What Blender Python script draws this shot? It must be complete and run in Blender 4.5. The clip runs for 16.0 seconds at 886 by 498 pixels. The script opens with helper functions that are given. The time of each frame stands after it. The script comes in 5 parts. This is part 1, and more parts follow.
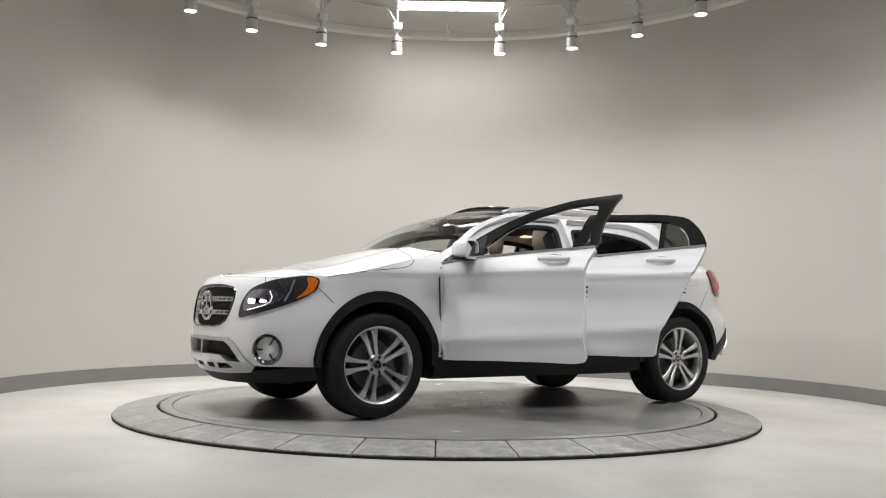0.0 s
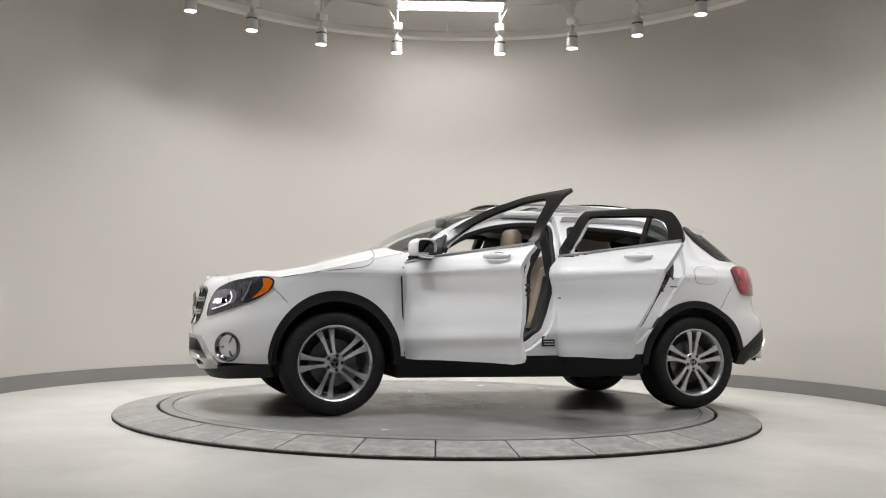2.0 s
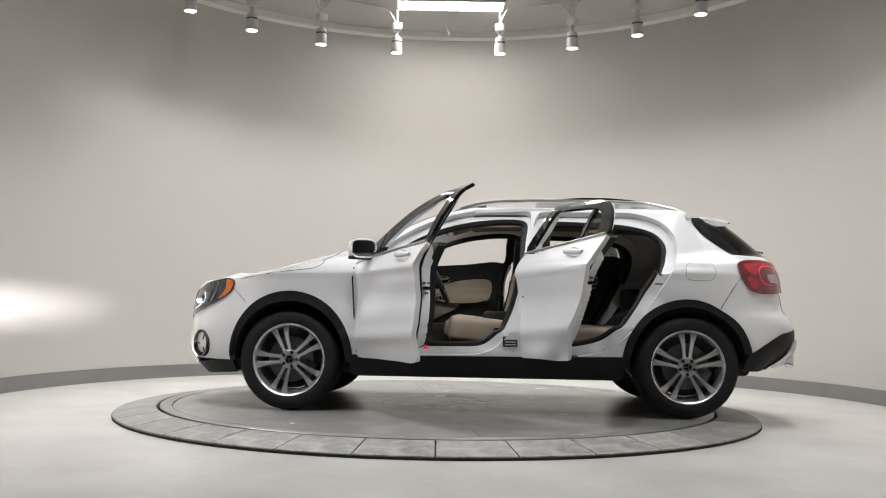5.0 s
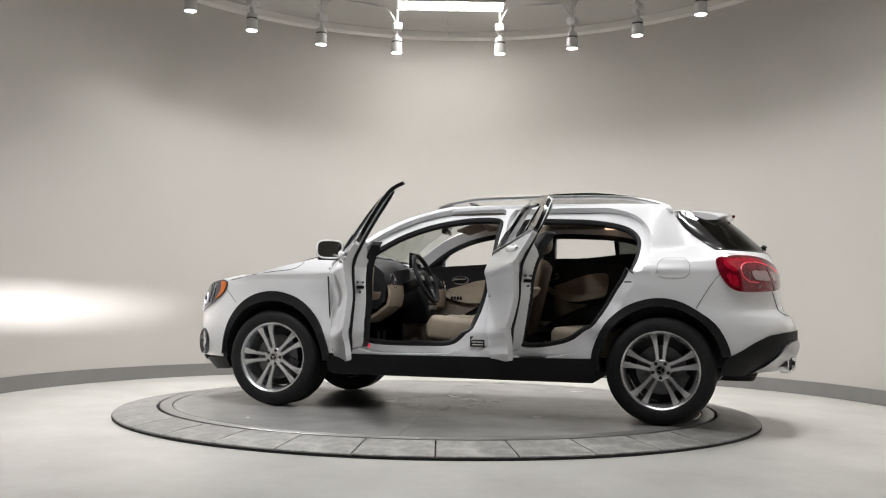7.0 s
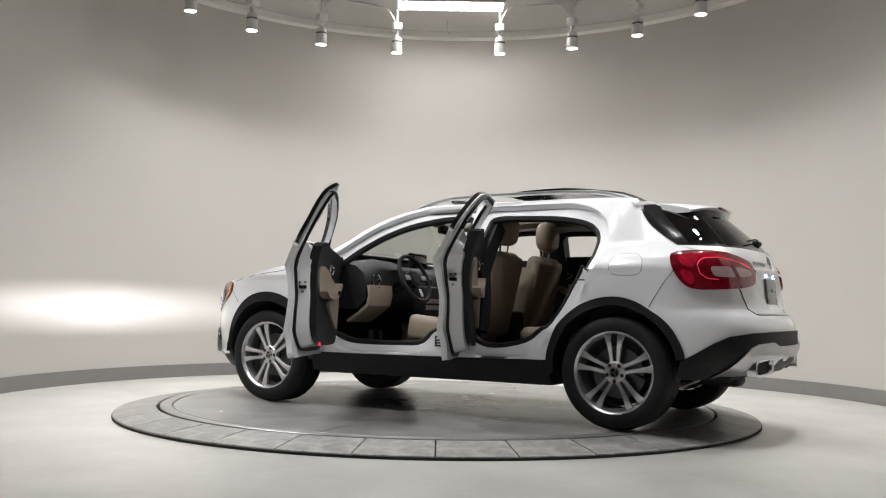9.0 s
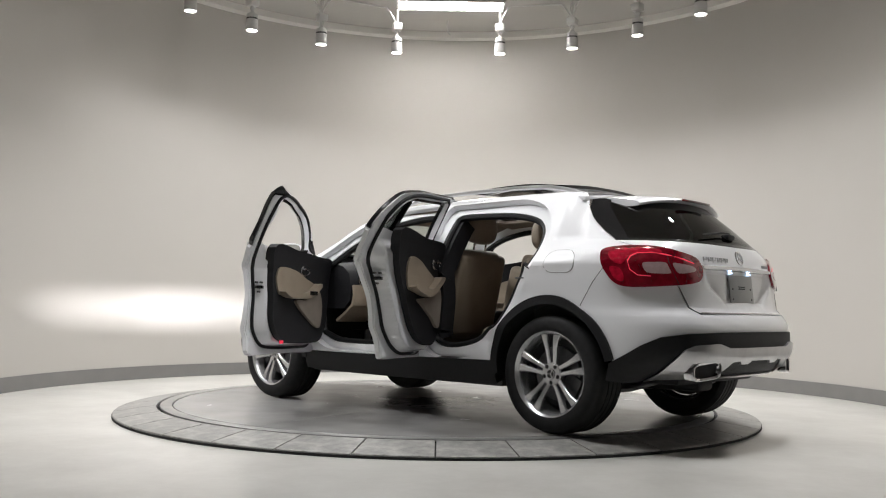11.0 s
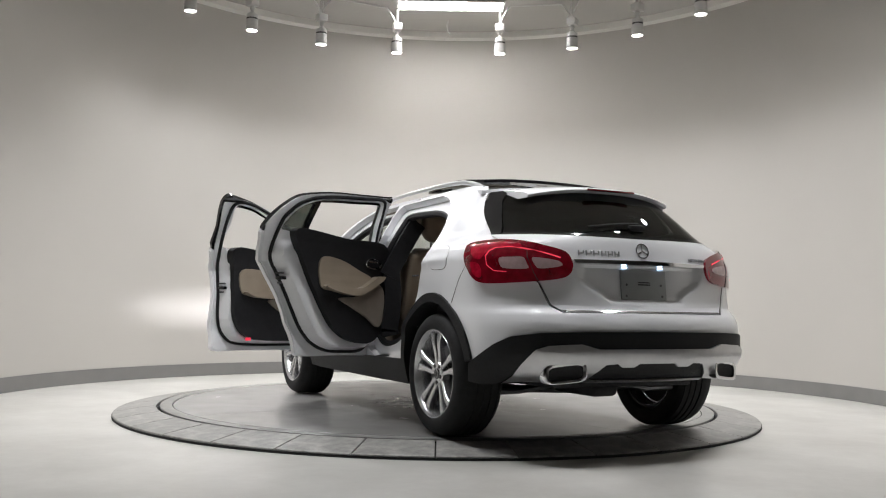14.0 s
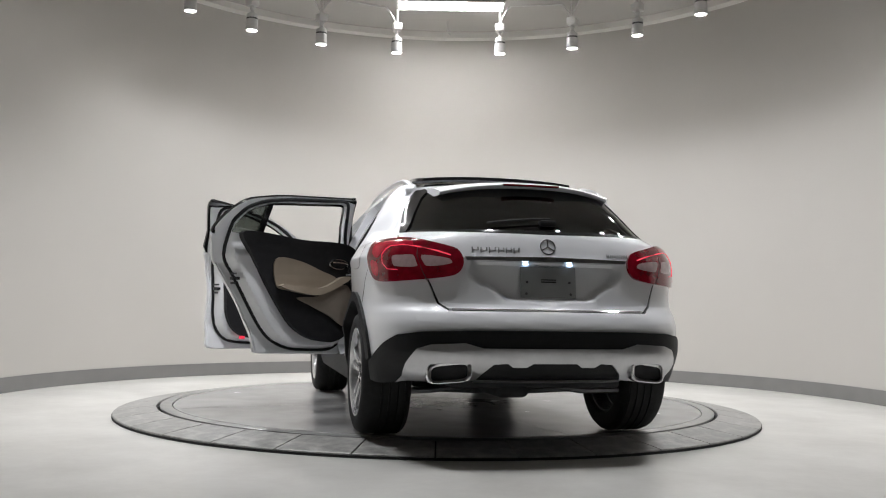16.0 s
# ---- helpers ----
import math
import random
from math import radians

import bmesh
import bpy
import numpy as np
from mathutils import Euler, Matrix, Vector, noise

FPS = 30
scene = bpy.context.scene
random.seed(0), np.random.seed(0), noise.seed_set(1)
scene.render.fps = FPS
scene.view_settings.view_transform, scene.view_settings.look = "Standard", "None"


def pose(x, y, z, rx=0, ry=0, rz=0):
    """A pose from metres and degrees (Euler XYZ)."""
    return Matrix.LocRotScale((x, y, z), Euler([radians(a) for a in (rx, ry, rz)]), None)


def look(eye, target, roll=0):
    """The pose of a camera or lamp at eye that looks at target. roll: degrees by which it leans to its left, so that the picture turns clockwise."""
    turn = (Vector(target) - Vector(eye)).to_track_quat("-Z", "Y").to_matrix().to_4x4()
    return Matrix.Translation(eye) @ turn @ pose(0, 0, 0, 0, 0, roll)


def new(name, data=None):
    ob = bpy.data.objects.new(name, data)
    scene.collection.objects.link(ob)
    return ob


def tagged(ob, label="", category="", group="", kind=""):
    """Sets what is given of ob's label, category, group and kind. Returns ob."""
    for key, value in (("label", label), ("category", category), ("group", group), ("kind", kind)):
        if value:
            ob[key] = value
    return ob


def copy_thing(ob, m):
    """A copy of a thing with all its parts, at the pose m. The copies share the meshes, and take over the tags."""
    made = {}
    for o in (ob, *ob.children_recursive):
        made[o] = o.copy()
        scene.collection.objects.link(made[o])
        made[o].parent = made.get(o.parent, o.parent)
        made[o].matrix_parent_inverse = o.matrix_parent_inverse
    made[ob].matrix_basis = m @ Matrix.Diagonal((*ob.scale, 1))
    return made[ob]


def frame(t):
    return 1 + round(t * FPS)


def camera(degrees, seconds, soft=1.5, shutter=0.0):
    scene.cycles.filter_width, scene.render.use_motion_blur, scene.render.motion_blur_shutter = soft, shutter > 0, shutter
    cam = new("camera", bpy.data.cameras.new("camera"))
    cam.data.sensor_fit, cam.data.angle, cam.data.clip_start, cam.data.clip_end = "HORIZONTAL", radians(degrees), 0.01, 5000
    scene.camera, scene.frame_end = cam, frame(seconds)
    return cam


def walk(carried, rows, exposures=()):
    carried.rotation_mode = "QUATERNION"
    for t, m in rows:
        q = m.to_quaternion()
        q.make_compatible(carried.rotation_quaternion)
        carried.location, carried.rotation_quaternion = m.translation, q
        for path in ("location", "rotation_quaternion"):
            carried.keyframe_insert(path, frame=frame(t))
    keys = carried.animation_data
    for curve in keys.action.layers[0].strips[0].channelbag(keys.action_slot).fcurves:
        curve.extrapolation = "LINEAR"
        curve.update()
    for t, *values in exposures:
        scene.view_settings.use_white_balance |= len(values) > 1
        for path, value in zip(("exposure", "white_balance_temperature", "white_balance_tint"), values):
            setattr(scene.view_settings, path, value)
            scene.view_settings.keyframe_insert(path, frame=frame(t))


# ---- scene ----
cam = camera(51.97, 16.0, soft=1.1)
EYE = (0.0, -7.070, 0.711)
VIEW = look(EYE, (0.0033, -6.0724, 0.7768), 0.955)
walk(cam, [(0.0, VIEW), (16.0, VIEW)], exposures=[(0.0, 0.0, 6400, 10), (12.0, 0.0, 6390, 10), (16.0, 0.0, 6200, 10)])

# ---- light ----
world = bpy.data.worlds.new("world")
scene.world = world
world.use_nodes = True
world.node_tree.nodes["Background"].inputs[0].default_value = (1.0, 0.95, 0.88, 1)
world.node_tree.nodes["Background"].inputs[1].default_value = 0.02
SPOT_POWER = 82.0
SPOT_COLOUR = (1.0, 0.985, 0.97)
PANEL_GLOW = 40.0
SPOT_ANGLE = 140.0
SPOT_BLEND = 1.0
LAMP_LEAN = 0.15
# lean and power of the lamps added out of view on the left
SIDE_FILL_LEAN = 0.55
SIDE_FILL_POWER = 145.0
scene.view_settings.exposure = 0.0


# ---- materials ----
def material(name, colour, rough=0.5, metal=0.0, coat=0.0, vary=0.06, scale=6.0, bump=0.0, bump_scale=120.0, glow=None, glow_power=0.0, per_piece=0.0, rough_vary=0.0):
    m = bpy.data.materials.new(name)
    m.use_nodes = True
    nt = m.node_tree
    b = nt.nodes["Principled BSDF"]
    b.inputs["Roughness"].default_value = rough
    b.inputs["Metallic"].default_value = metal
    b.inputs["Coat Weight"].default_value = coat
    b.inputs["Coat Roughness"].default_value = 0.03
    if max(colour) < 0.02:
        b.inputs["Specular IOR Level"].default_value = 0.3
    b.inputs["Base Color"].default_value = (*colour, 1)
    tc = nt.nodes.new("ShaderNodeTexCoord")
    if vary:
        n1 = nt.nodes.new("ShaderNodeTexNoise")
        n1.inputs["Scale"].default_value = scale
        n1.inputs["Detail"].default_value = 6
        nt.links.new(tc.outputs["Object"], n1.inputs["Vector"])
        ramp = nt.nodes.new("ShaderNodeMapRange")
        ramp.inputs["From Min"].default_value = 0.3
        ramp.inputs["From Max"].default_value = 0.7
        ramp.inputs["To Min"].default_value = 1 - vary
        ramp.inputs["To Max"].default_value = 1 + vary
        nt.links.new(n1.outputs["Fac"], ramp.inputs["Value"])
        value = ramp.outputs["Result"]
        if per_piece:
            info = nt.nodes.new("ShaderNodeObjectInfo")
            pr = nt.nodes.new("ShaderNodeMapRange")
            pr.inputs["To Min"].default_value = 1 - per_piece
            pr.inputs["To Max"].default_value = 1 + per_piece
            nt.links.new(info.outputs["Random"], pr.inputs["Value"])
            mul = nt.nodes.new("ShaderNodeMath")
            mul.operation = "MULTIPLY"
            nt.links.new(value, mul.inputs[0])
            nt.links.new(pr.outputs["Result"], mul.inputs[1])
            value = mul.outputs[0]
        mix = nt.nodes.new("ShaderNodeVectorMath")
        mix.operation = "SCALE"
        mix.inputs[0].default_value = colour
        nt.links.new(value, mix.inputs["Scale"])
        nt.links.new(mix.outputs[0], b.inputs["Base Color"])
        if rough_vary:
            rr = nt.nodes.new("ShaderNodeMapRange")
            rr.inputs["From Min"].default_value = 0.3
            rr.inputs["From Max"].default_value = 0.7
            rr.inputs["To Min"].default_value = max(0.02, rough - rough_vary)
            rr.inputs["To Max"].default_value = rough + rough_vary
            nt.links.new(n1.outputs["Fac"], rr.inputs["Value"])
            nt.links.new(rr.outputs["Result"], b.inputs["Roughness"])
    if bump:
        n2 = nt.nodes.new("ShaderNodeTexNoise")
        n2.inputs["Scale"].default_value = bump_scale
        n2.inputs["Detail"].default_value = 4
        nt.links.new(tc.outputs["Object"], n2.inputs["Vector"])
        bp = nt.nodes.new("ShaderNodeBump")
        bp.inputs["Strength"].default_value = bump
        bp.inputs["Distance"].default_value = 0.004
        nt.links.new(n2.outputs["Fac"], bp.inputs["Height"])
        nt.links.new(bp.outputs["Normal"], b.inputs["Normal"])
    if glow:
        b.inputs["Emission Color"].default_value = (*glow, 1)
        b.inputs["Emission Strength"].default_value = glow_power
    return m


def glass_material(name, tint, rough=0.0, see=0.5):
    """A thin pane: a part of the light goes straight through, tinted, the rest is mirrored."""
    m = bpy.data.materials.new(name)
    m.use_nodes = True
    nt = m.node_tree
    out = nt.nodes["Material Output"]
    nt.nodes.remove(nt.nodes["Principled BSDF"])
    clear = nt.nodes.new("ShaderNodeBsdfTransparent")
    clear.inputs[0].default_value = (*tint, 1)
    gloss = nt.nodes.new("ShaderNodeBsdfGlossy")
    gloss.inputs["Roughness"].default_value = rough
    edge = nt.nodes.new("ShaderNodeLayerWeight")
    edge.inputs["Blend"].default_value = 0.5
    power = nt.nodes.new("ShaderNodeMath")
    power.operation = "POWER"
    power.inputs[1].default_value = 5.5
    nt.links.new(edge.outputs["Facing"], power.inputs[0])
    fres = nt.nodes.new("ShaderNodeMapRange")
    fres.inputs["To Min"].default_value = 0.08
    fres.inputs["To Max"].default_value = 1.0
    nt.links.new(power.outputs[0], fres.inputs["Value"])
    mix = nt.nodes.new("ShaderNodeMixShader")
    nt.links.new(fres.outputs[0], mix.inputs[0])
    nt.links.new(clear.outputs[0], mix.inputs[1])
    nt.links.new(gloss.outputs[0], mix.inputs[2])
    nt.links.new(mix.outputs[0], out.inputs["Surface"])
    return m


WHITE = material("white car paint", (0.82, 0.825, 0.845), 0.3, 0.0, 1.0, 0.012, 3)
BLACK_PLASTIC = material("black grained plastic", (0.008, 0.008, 0.009), 0.55, 0, 0, 0.2, 40, 0.25, 400)
GLOSS_BLACK = material("gloss black trim", (0.008, 0.008, 0.009), 0.12, 0, 0.6, 0.1, 10)
RUBBER = material("tyre rubber", (0.012, 0.012, 0.0125), 0.7, 0, 0, 0.25, 30, 0.2, 200)
SEAL = material("black rubber seal", (0.01, 0.01, 0.011), 0.5, 0, 0, 0.1, 30)
ALLOY = material("silver alloy", (0.60, 0.60, 0.61), 0.26, 0.82, 0.5, 0.05, 20)
SATIN = material("satin silver trim", (0.55, 0.55, 0.56), 0.3, 0.95, 0, 0.06, 14)
LAMP_BOWL = material("grey lamp reflector", (0.36, 0.33, 0.41), 0.2, 0.85, 0.6, 0.3, 30)
DARK_CHROME = material("dark chrome", (0.17, 0.17, 0.185), 0.12, 1.0, 0, 0.2, 30)
MESH_BLACK = material("black grille mesh", (0.005, 0.005, 0.005), 0.7, 0, 0, 0.3, 90, 0.8, 160)
CHROME = material("chrome", (0.72, 0.72, 0.74), 0.07, 1.0, 0, 0.03, 10)
STEEL = material("brake steel", (0.13, 0.13, 0.135), 0.4, 0.9, 0, 0.2, 25)
DARK = material("dark underbody", (0.02, 0.02, 0.022), 0.75, 0, 0, 0.3, 12, 0.3, 90)
INTERIOR = material("black soft interior plastic", (0.014, 0.014, 0.016), 0.6, 0, 0, 0.15, 30, 0.2, 350)
CARPET = material("black carpet", (0.012, 0.012, 0.013), 0.95, 0, 0, 0.3, 60, 0.6, 500)
BEIGE = material("beige leather", (0.30, 0.248, 0.19), 0.5, 0, 0, 0.07, 9, 0.25, 260)
BEIGE_DARK = material("grey beige fabric", (0.24, 0.205, 0.17), 0.85, 0, 0, 0.08, 12, 0.3, 420)
RED = material("red lamp lens", (0.13, 0.002, 0.009), 0.12, 0, 1.0, 0.5, 22, glow=(1.0, 0.02, 0.05), glow_power=0.02)
RED_BRIGHT = material("bright red lamp lens", (0.34, 0.004, 0.022), 0.15, 0, 1.0, 0.5, 34, glow=(1.0, 0.02, 0.05), glow_power=0.05)
RED_LIT = material("lit red light guide", (0.6, 0.01, 0.02), 0.2, 0, 0.5, 0, glow=(1.0, 0.06, 0.12), glow_power=0.6)
RED_CLEAR = material("pale reversing lens", (0.42, 0.30, 0.30), 0.15, 0, 1.0, 0.1, 40)
AMBER = material("amber marker lens", (0.55, 0.12, 0.012), 0.12, 0, 1.0, 0.2, 40, glow=(1.0, 0.3, 0.03), glow_power=0.06)
LAMP_DARK = material("dark lamp housing", (0.05, 0.05, 0.06), 0.12, 0.35, 1.0, 0.2, 18)
LAMP_LIT = material("lit white light guide", (0.9, 0.9, 0.9), 0.3, 0, 0, 0, glow=(0.93, 0.93, 1.0), glow_power=0.5)
LOW_BEAM = material("low beam emitter", (0.9, 0.9, 0.9), 0.3, 0, 0, 0, glow=(1.0, 0.96, 0.98), glow_power=45000.0)
PLATE_LIT = material("plate lamp", (0.9, 0.9, 1.0), 0.3, 0, 0, 0, glow=(0.55, 0.75, 1.0), glow_power=4.0)
WARM_LIT = material("interior reading lamp", (0.9, 0.8, 0.7), 0.3, 0, 0, 0, glow=(1.0, 0.6, 0.4), glow_power=1.5)
PLATE_GREY = material("blank plate", (0.36, 0.37, 0.37), 0.4, 0.1, 0.2, 0.05, 12)
WINDOW = glass_material("clear windscreen glass", (0.60, 0.63, 0.60))
PALE_TINT = glass_material("lightly tinted glass", (0.34, 0.36, 0.34))
TINTED = glass_material("tinted glass", (0.09, 0.1, 0.1))
ROOF_GLASS = material("black roof glass", (0.006, 0.006, 0.007), 0.06, 0, 0.5, 0.1, 8)
MIRROR = material("mirror glass", (0.8, 0.82, 0.82), 0.02, 1.0, 0, 0)
MESH_GREY = material("grey mesh screen", (0.13, 0.13, 0.14), 0.7, 0, 0, 0.2, 200)
WALL_PAINT = material("warm white wall paint", (0.48, 0.460, 0.430), 0.75, 0, 0, 0.02, 0.8, 0.12, 60)
CEILING_PAINT = material("grey white ceiling paint", (0.43, 0.415, 0.39), 0.85, 0, 0, 0.03, 1.2, 0.1, 60)
# only on unseen walls; its tone is raised to send fill light back
HALL_BOUNCE_PAINT = material("grey hall paint set to bounce light", (0.50, 0.49, 0.47), 0.8, 0, 0, 0.04, 1.0, 0.1, 60)
TRIM_PAINT = material("white trim paint", (0.74, 0.72, 0.68), 0.6, 0, 0, 0.02, 2.0, 0.1, 60)
BASE_GREY = material("grey vinyl baseboard", (0.19, 0.185, 0.18), 0.5, 0, 0, 0.05, 5, 0.1, 50)
LAMP_WHITE = material("white lamp enamel", (0.55, 0.54, 0.525), 0.4, 0, 0, 0.03, 20)
LAMP_FACE = material("lit lamp face", (1, 1, 1), 0.4, 0, 0, 0, glow=(1.0, 0.96, 0.91), glow_power=40.0)
PANEL_FACE = material("lit ceiling panel", (1, 1, 1), 0.4, 0, 0, 0, glow=(1.0, 0.97, 0.93), glow_power=PANEL_GLOW)
GAP = material("dark joint", (0.02, 0.02, 0.02), 0.8, 0, 0, 0.2, 30)
TILE = material("grey concrete ring tile", (0.30, 0.295, 0.28), 0.42, 0, 0, 0.42, 16, 0.35, 60, per_piece=0.12, rough_vary=0.12)
DISC = material("worn grey turntable plate", (0.29, 0.286, 0.28), 0.25, 0.0, 0, 0.11, 3.2, 0.03, 45, per_piece=0.04, rough_vary=0.025)
RIM_METAL = material("worn steel rim", (0.36, 0.36, 0.35), 0.35, 0.6, 0, 0.12, 9)


def concrete():
    m = material("polished pale concrete", (0.67, 0.66, 0.628), 0.28, 0, 0, 0.05, 0.9, 0.03, 25)
    nt = m.node_tree
    b = nt.nodes["Principled BSDF"]
    tc = next(n for n in nt.nodes if n.type == "TEX_COORD")
    stain = nt.nodes.new("ShaderNodeTexNoise")
    stain.inputs["Scale"].default_value = 1.7
    stain.inputs["Detail"].default_value = 5
    stain.inputs["Roughness"].default_value = 0.7
    stain.inputs["Distortion"].default_value = 0.15
    nt.links.new(tc.outputs["Object"], stain.inputs["Vector"])
    ramp = nt.nodes.new("ShaderNodeValToRGB")
    ramp.color_ramp.elements[0].position = 0.28
    ramp.color_ramp.elements[0].color = (0.76, 0.75, 0.735, 1)
    ramp.color_ramp.elements[1].position = 0.72
    ramp.color_ramp.elements[1].color = (1, 1, 1, 1)
    nt.links.new(stain.outputs["Fac"], ramp.inputs[0])
    mul = nt.nodes.new("ShaderNodeMix")
    mul.data_type = "RGBA"
    mul.blend_type = "MULTIPLY"
    mul.inputs[0].default_value = 1.0
    old = b.inputs["Base Color"].links[0].from_socket
    nt.links.new(old, mul.inputs[6])
    nt.links.new(ramp.outputs[0], mul.inputs[7])
    nt.links.new(mul.outputs[2], b.inputs["Base Color"])
    return m


CONCRETE = concrete()


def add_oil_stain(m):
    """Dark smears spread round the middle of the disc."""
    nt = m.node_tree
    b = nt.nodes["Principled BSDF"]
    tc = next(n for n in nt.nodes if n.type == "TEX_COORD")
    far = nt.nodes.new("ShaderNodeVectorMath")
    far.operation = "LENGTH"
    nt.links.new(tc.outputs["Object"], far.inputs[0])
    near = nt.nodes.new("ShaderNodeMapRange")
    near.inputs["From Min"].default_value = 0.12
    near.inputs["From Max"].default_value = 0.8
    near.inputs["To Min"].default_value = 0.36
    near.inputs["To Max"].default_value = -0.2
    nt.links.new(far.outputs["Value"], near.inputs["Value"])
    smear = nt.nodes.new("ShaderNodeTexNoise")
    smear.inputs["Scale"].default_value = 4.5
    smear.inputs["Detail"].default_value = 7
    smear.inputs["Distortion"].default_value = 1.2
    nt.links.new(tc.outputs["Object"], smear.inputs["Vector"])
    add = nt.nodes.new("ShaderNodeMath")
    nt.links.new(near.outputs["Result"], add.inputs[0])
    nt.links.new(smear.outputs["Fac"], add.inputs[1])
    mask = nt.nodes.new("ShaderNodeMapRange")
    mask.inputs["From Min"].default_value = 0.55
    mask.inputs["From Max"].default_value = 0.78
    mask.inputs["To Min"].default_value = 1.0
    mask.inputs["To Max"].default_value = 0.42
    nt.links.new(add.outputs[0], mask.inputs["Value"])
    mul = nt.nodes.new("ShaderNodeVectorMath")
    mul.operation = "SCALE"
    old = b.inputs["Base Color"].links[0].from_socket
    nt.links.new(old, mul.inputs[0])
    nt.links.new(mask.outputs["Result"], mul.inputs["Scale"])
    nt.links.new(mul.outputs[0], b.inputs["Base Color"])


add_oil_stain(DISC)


# ---- mesh helpers ----
def finish(bm, name, mat, smooth=35.0):
    bmesh.ops.remove_doubles(bm, verts=bm.verts, dist=1e-5)
    bmesh.ops.recalc_face_normals(bm, faces=bm.faces)
    me = bpy.data.meshes.new(name)
    bm.to_mesh(me)
    bm.free()
    me.materials.append(mat)
    if smooth:
        me.shade_smooth()
        me.set_sharp_from_angle(angle=radians(smooth))
    return me


def part(name, bm, mat, parent, label="", smooth=35.0):
    ob = new(name, finish(bm, name, mat, smooth))
    ob.parent = parent
    return tagged(ob, label)


def thing(name, bm, mat, label, category, group="", kind="", smooth=35.0):
    return tagged(new(name, finish(bm, name, mat, smooth)), label, category, group, kind)


def box(bm, x0, x1, y0, y1, z0, z1, bevel=0.0, turn=None, seg=2):
    v = bmesh.ops.create_cube(bm, size=1, matrix=Matrix.LocRotScale(((x0 + x1) / 2, (y0 + y1) / 2, (z0 + z1) / 2), None, (abs(x1 - x0), abs(y1 - y0), abs(z1 - z0))))["verts"]
    if bevel:
        edges = list({e for q in v for e in q.link_edges})
        made = bmesh.ops.bevel(bm, geom=edges, offset=bevel, segments=seg, profile=0.5, affect="EDGES")
        v = list({q for f in made["faces"] for q in f.verts} | {q for q in v if q.is_valid})
    if turn is not None:
        bmesh.ops.transform(bm, matrix=turn, verts=v)
    return v


def lathe(bm, profile, n=48, m=None, closed=False):
    """Turns (radius, height) round the z axis."""
    rings = []
    for r, h in profile:
        rings.append([bm.verts.new((r * math.cos(2 * math.pi * i / n), r * math.sin(2 * math.pi * i / n), h)) for i in range(n)])
    pairs = list(zip(rings, rings[1:])) + ([(rings[-1], rings[0])] if closed else [])
    for a, b in pairs:
        for i in range(n):
            j = (i + 1) % n
            bm.faces.new((a[i], a[j], b[j], b[i]))
    v = [q for r in rings for q in r]
    if m is not None:
        bmesh.ops.transform(bm, matrix=m, verts=v)
    return v


def disc_cap(bm, r, h, n=48, m=None):
    v = bmesh.ops.create_circle(bm, cap_ends=True, radius=r, segments=n, matrix=(m or Matrix()) @ Matrix.Translation((0, 0, h)))["verts"]
    return v


def tube(bm, pts, r, n=8, closed=False):
    pts = [Vector(q) for q in pts]
    rings = []
    k = len(pts)
    for i, q in enumerate(pts):
        a = pts[(i - 1) % k] if closed or i else q
        b = pts[(i + 1) % k] if closed or i < k - 1 else q
        d = (b - a).normalized()
        side = d.cross(Vector((0.13, 0.31, 1))).normalized()
        up = side.cross(d)
        rings.append([bm.verts.new(q + r * (math.cos(2 * math.pi * j / n) * side + math.sin(2 * math.pi * j / n) * up)) for j in range(n)])
    pairs = list(zip(rings, rings[1:])) + ([(rings[-1], rings[0])] if closed else [])
    for a, b in pairs:
        for j in range(n):
            bm.faces.new((a[j], a[(j + 1) % n], b[(j + 1) % n], b[j]))
    if not closed:
        bm.faces.new(rings[0])
        bm.faces.new(rings[-1])


def rounded(pts, k=6, tight=0.5):
    """A closed outline through the points, smoothed."""
    P = [Vector(q) for q in pts]
    n = len(P)
    out = []
    for i in range(n):
        a, b, c, d = P[i - 1], P[i], P[(i + 1) % n], P[(i + 2) % n]
        ta, tb = (c - a) * tight, (d - b) * tight
        la = (c - b).length
        for q, o in ((ta, (c - a).length), (tb, (d - b).length)):
            if o > 1e-9:
                q *= min(1.0, la / (o * 0.5 + 1e-9))
        for j in range(k):
            t = j / k
            h = (2 * t**3 - 3 * t * t + 1) * b + (t**3 - 2 * t * t + t) * ta + (-2 * t**3 + 3 * t * t) * c + (t**3 - t * t) * tb
            out.append((h.x, h.y))
    return out


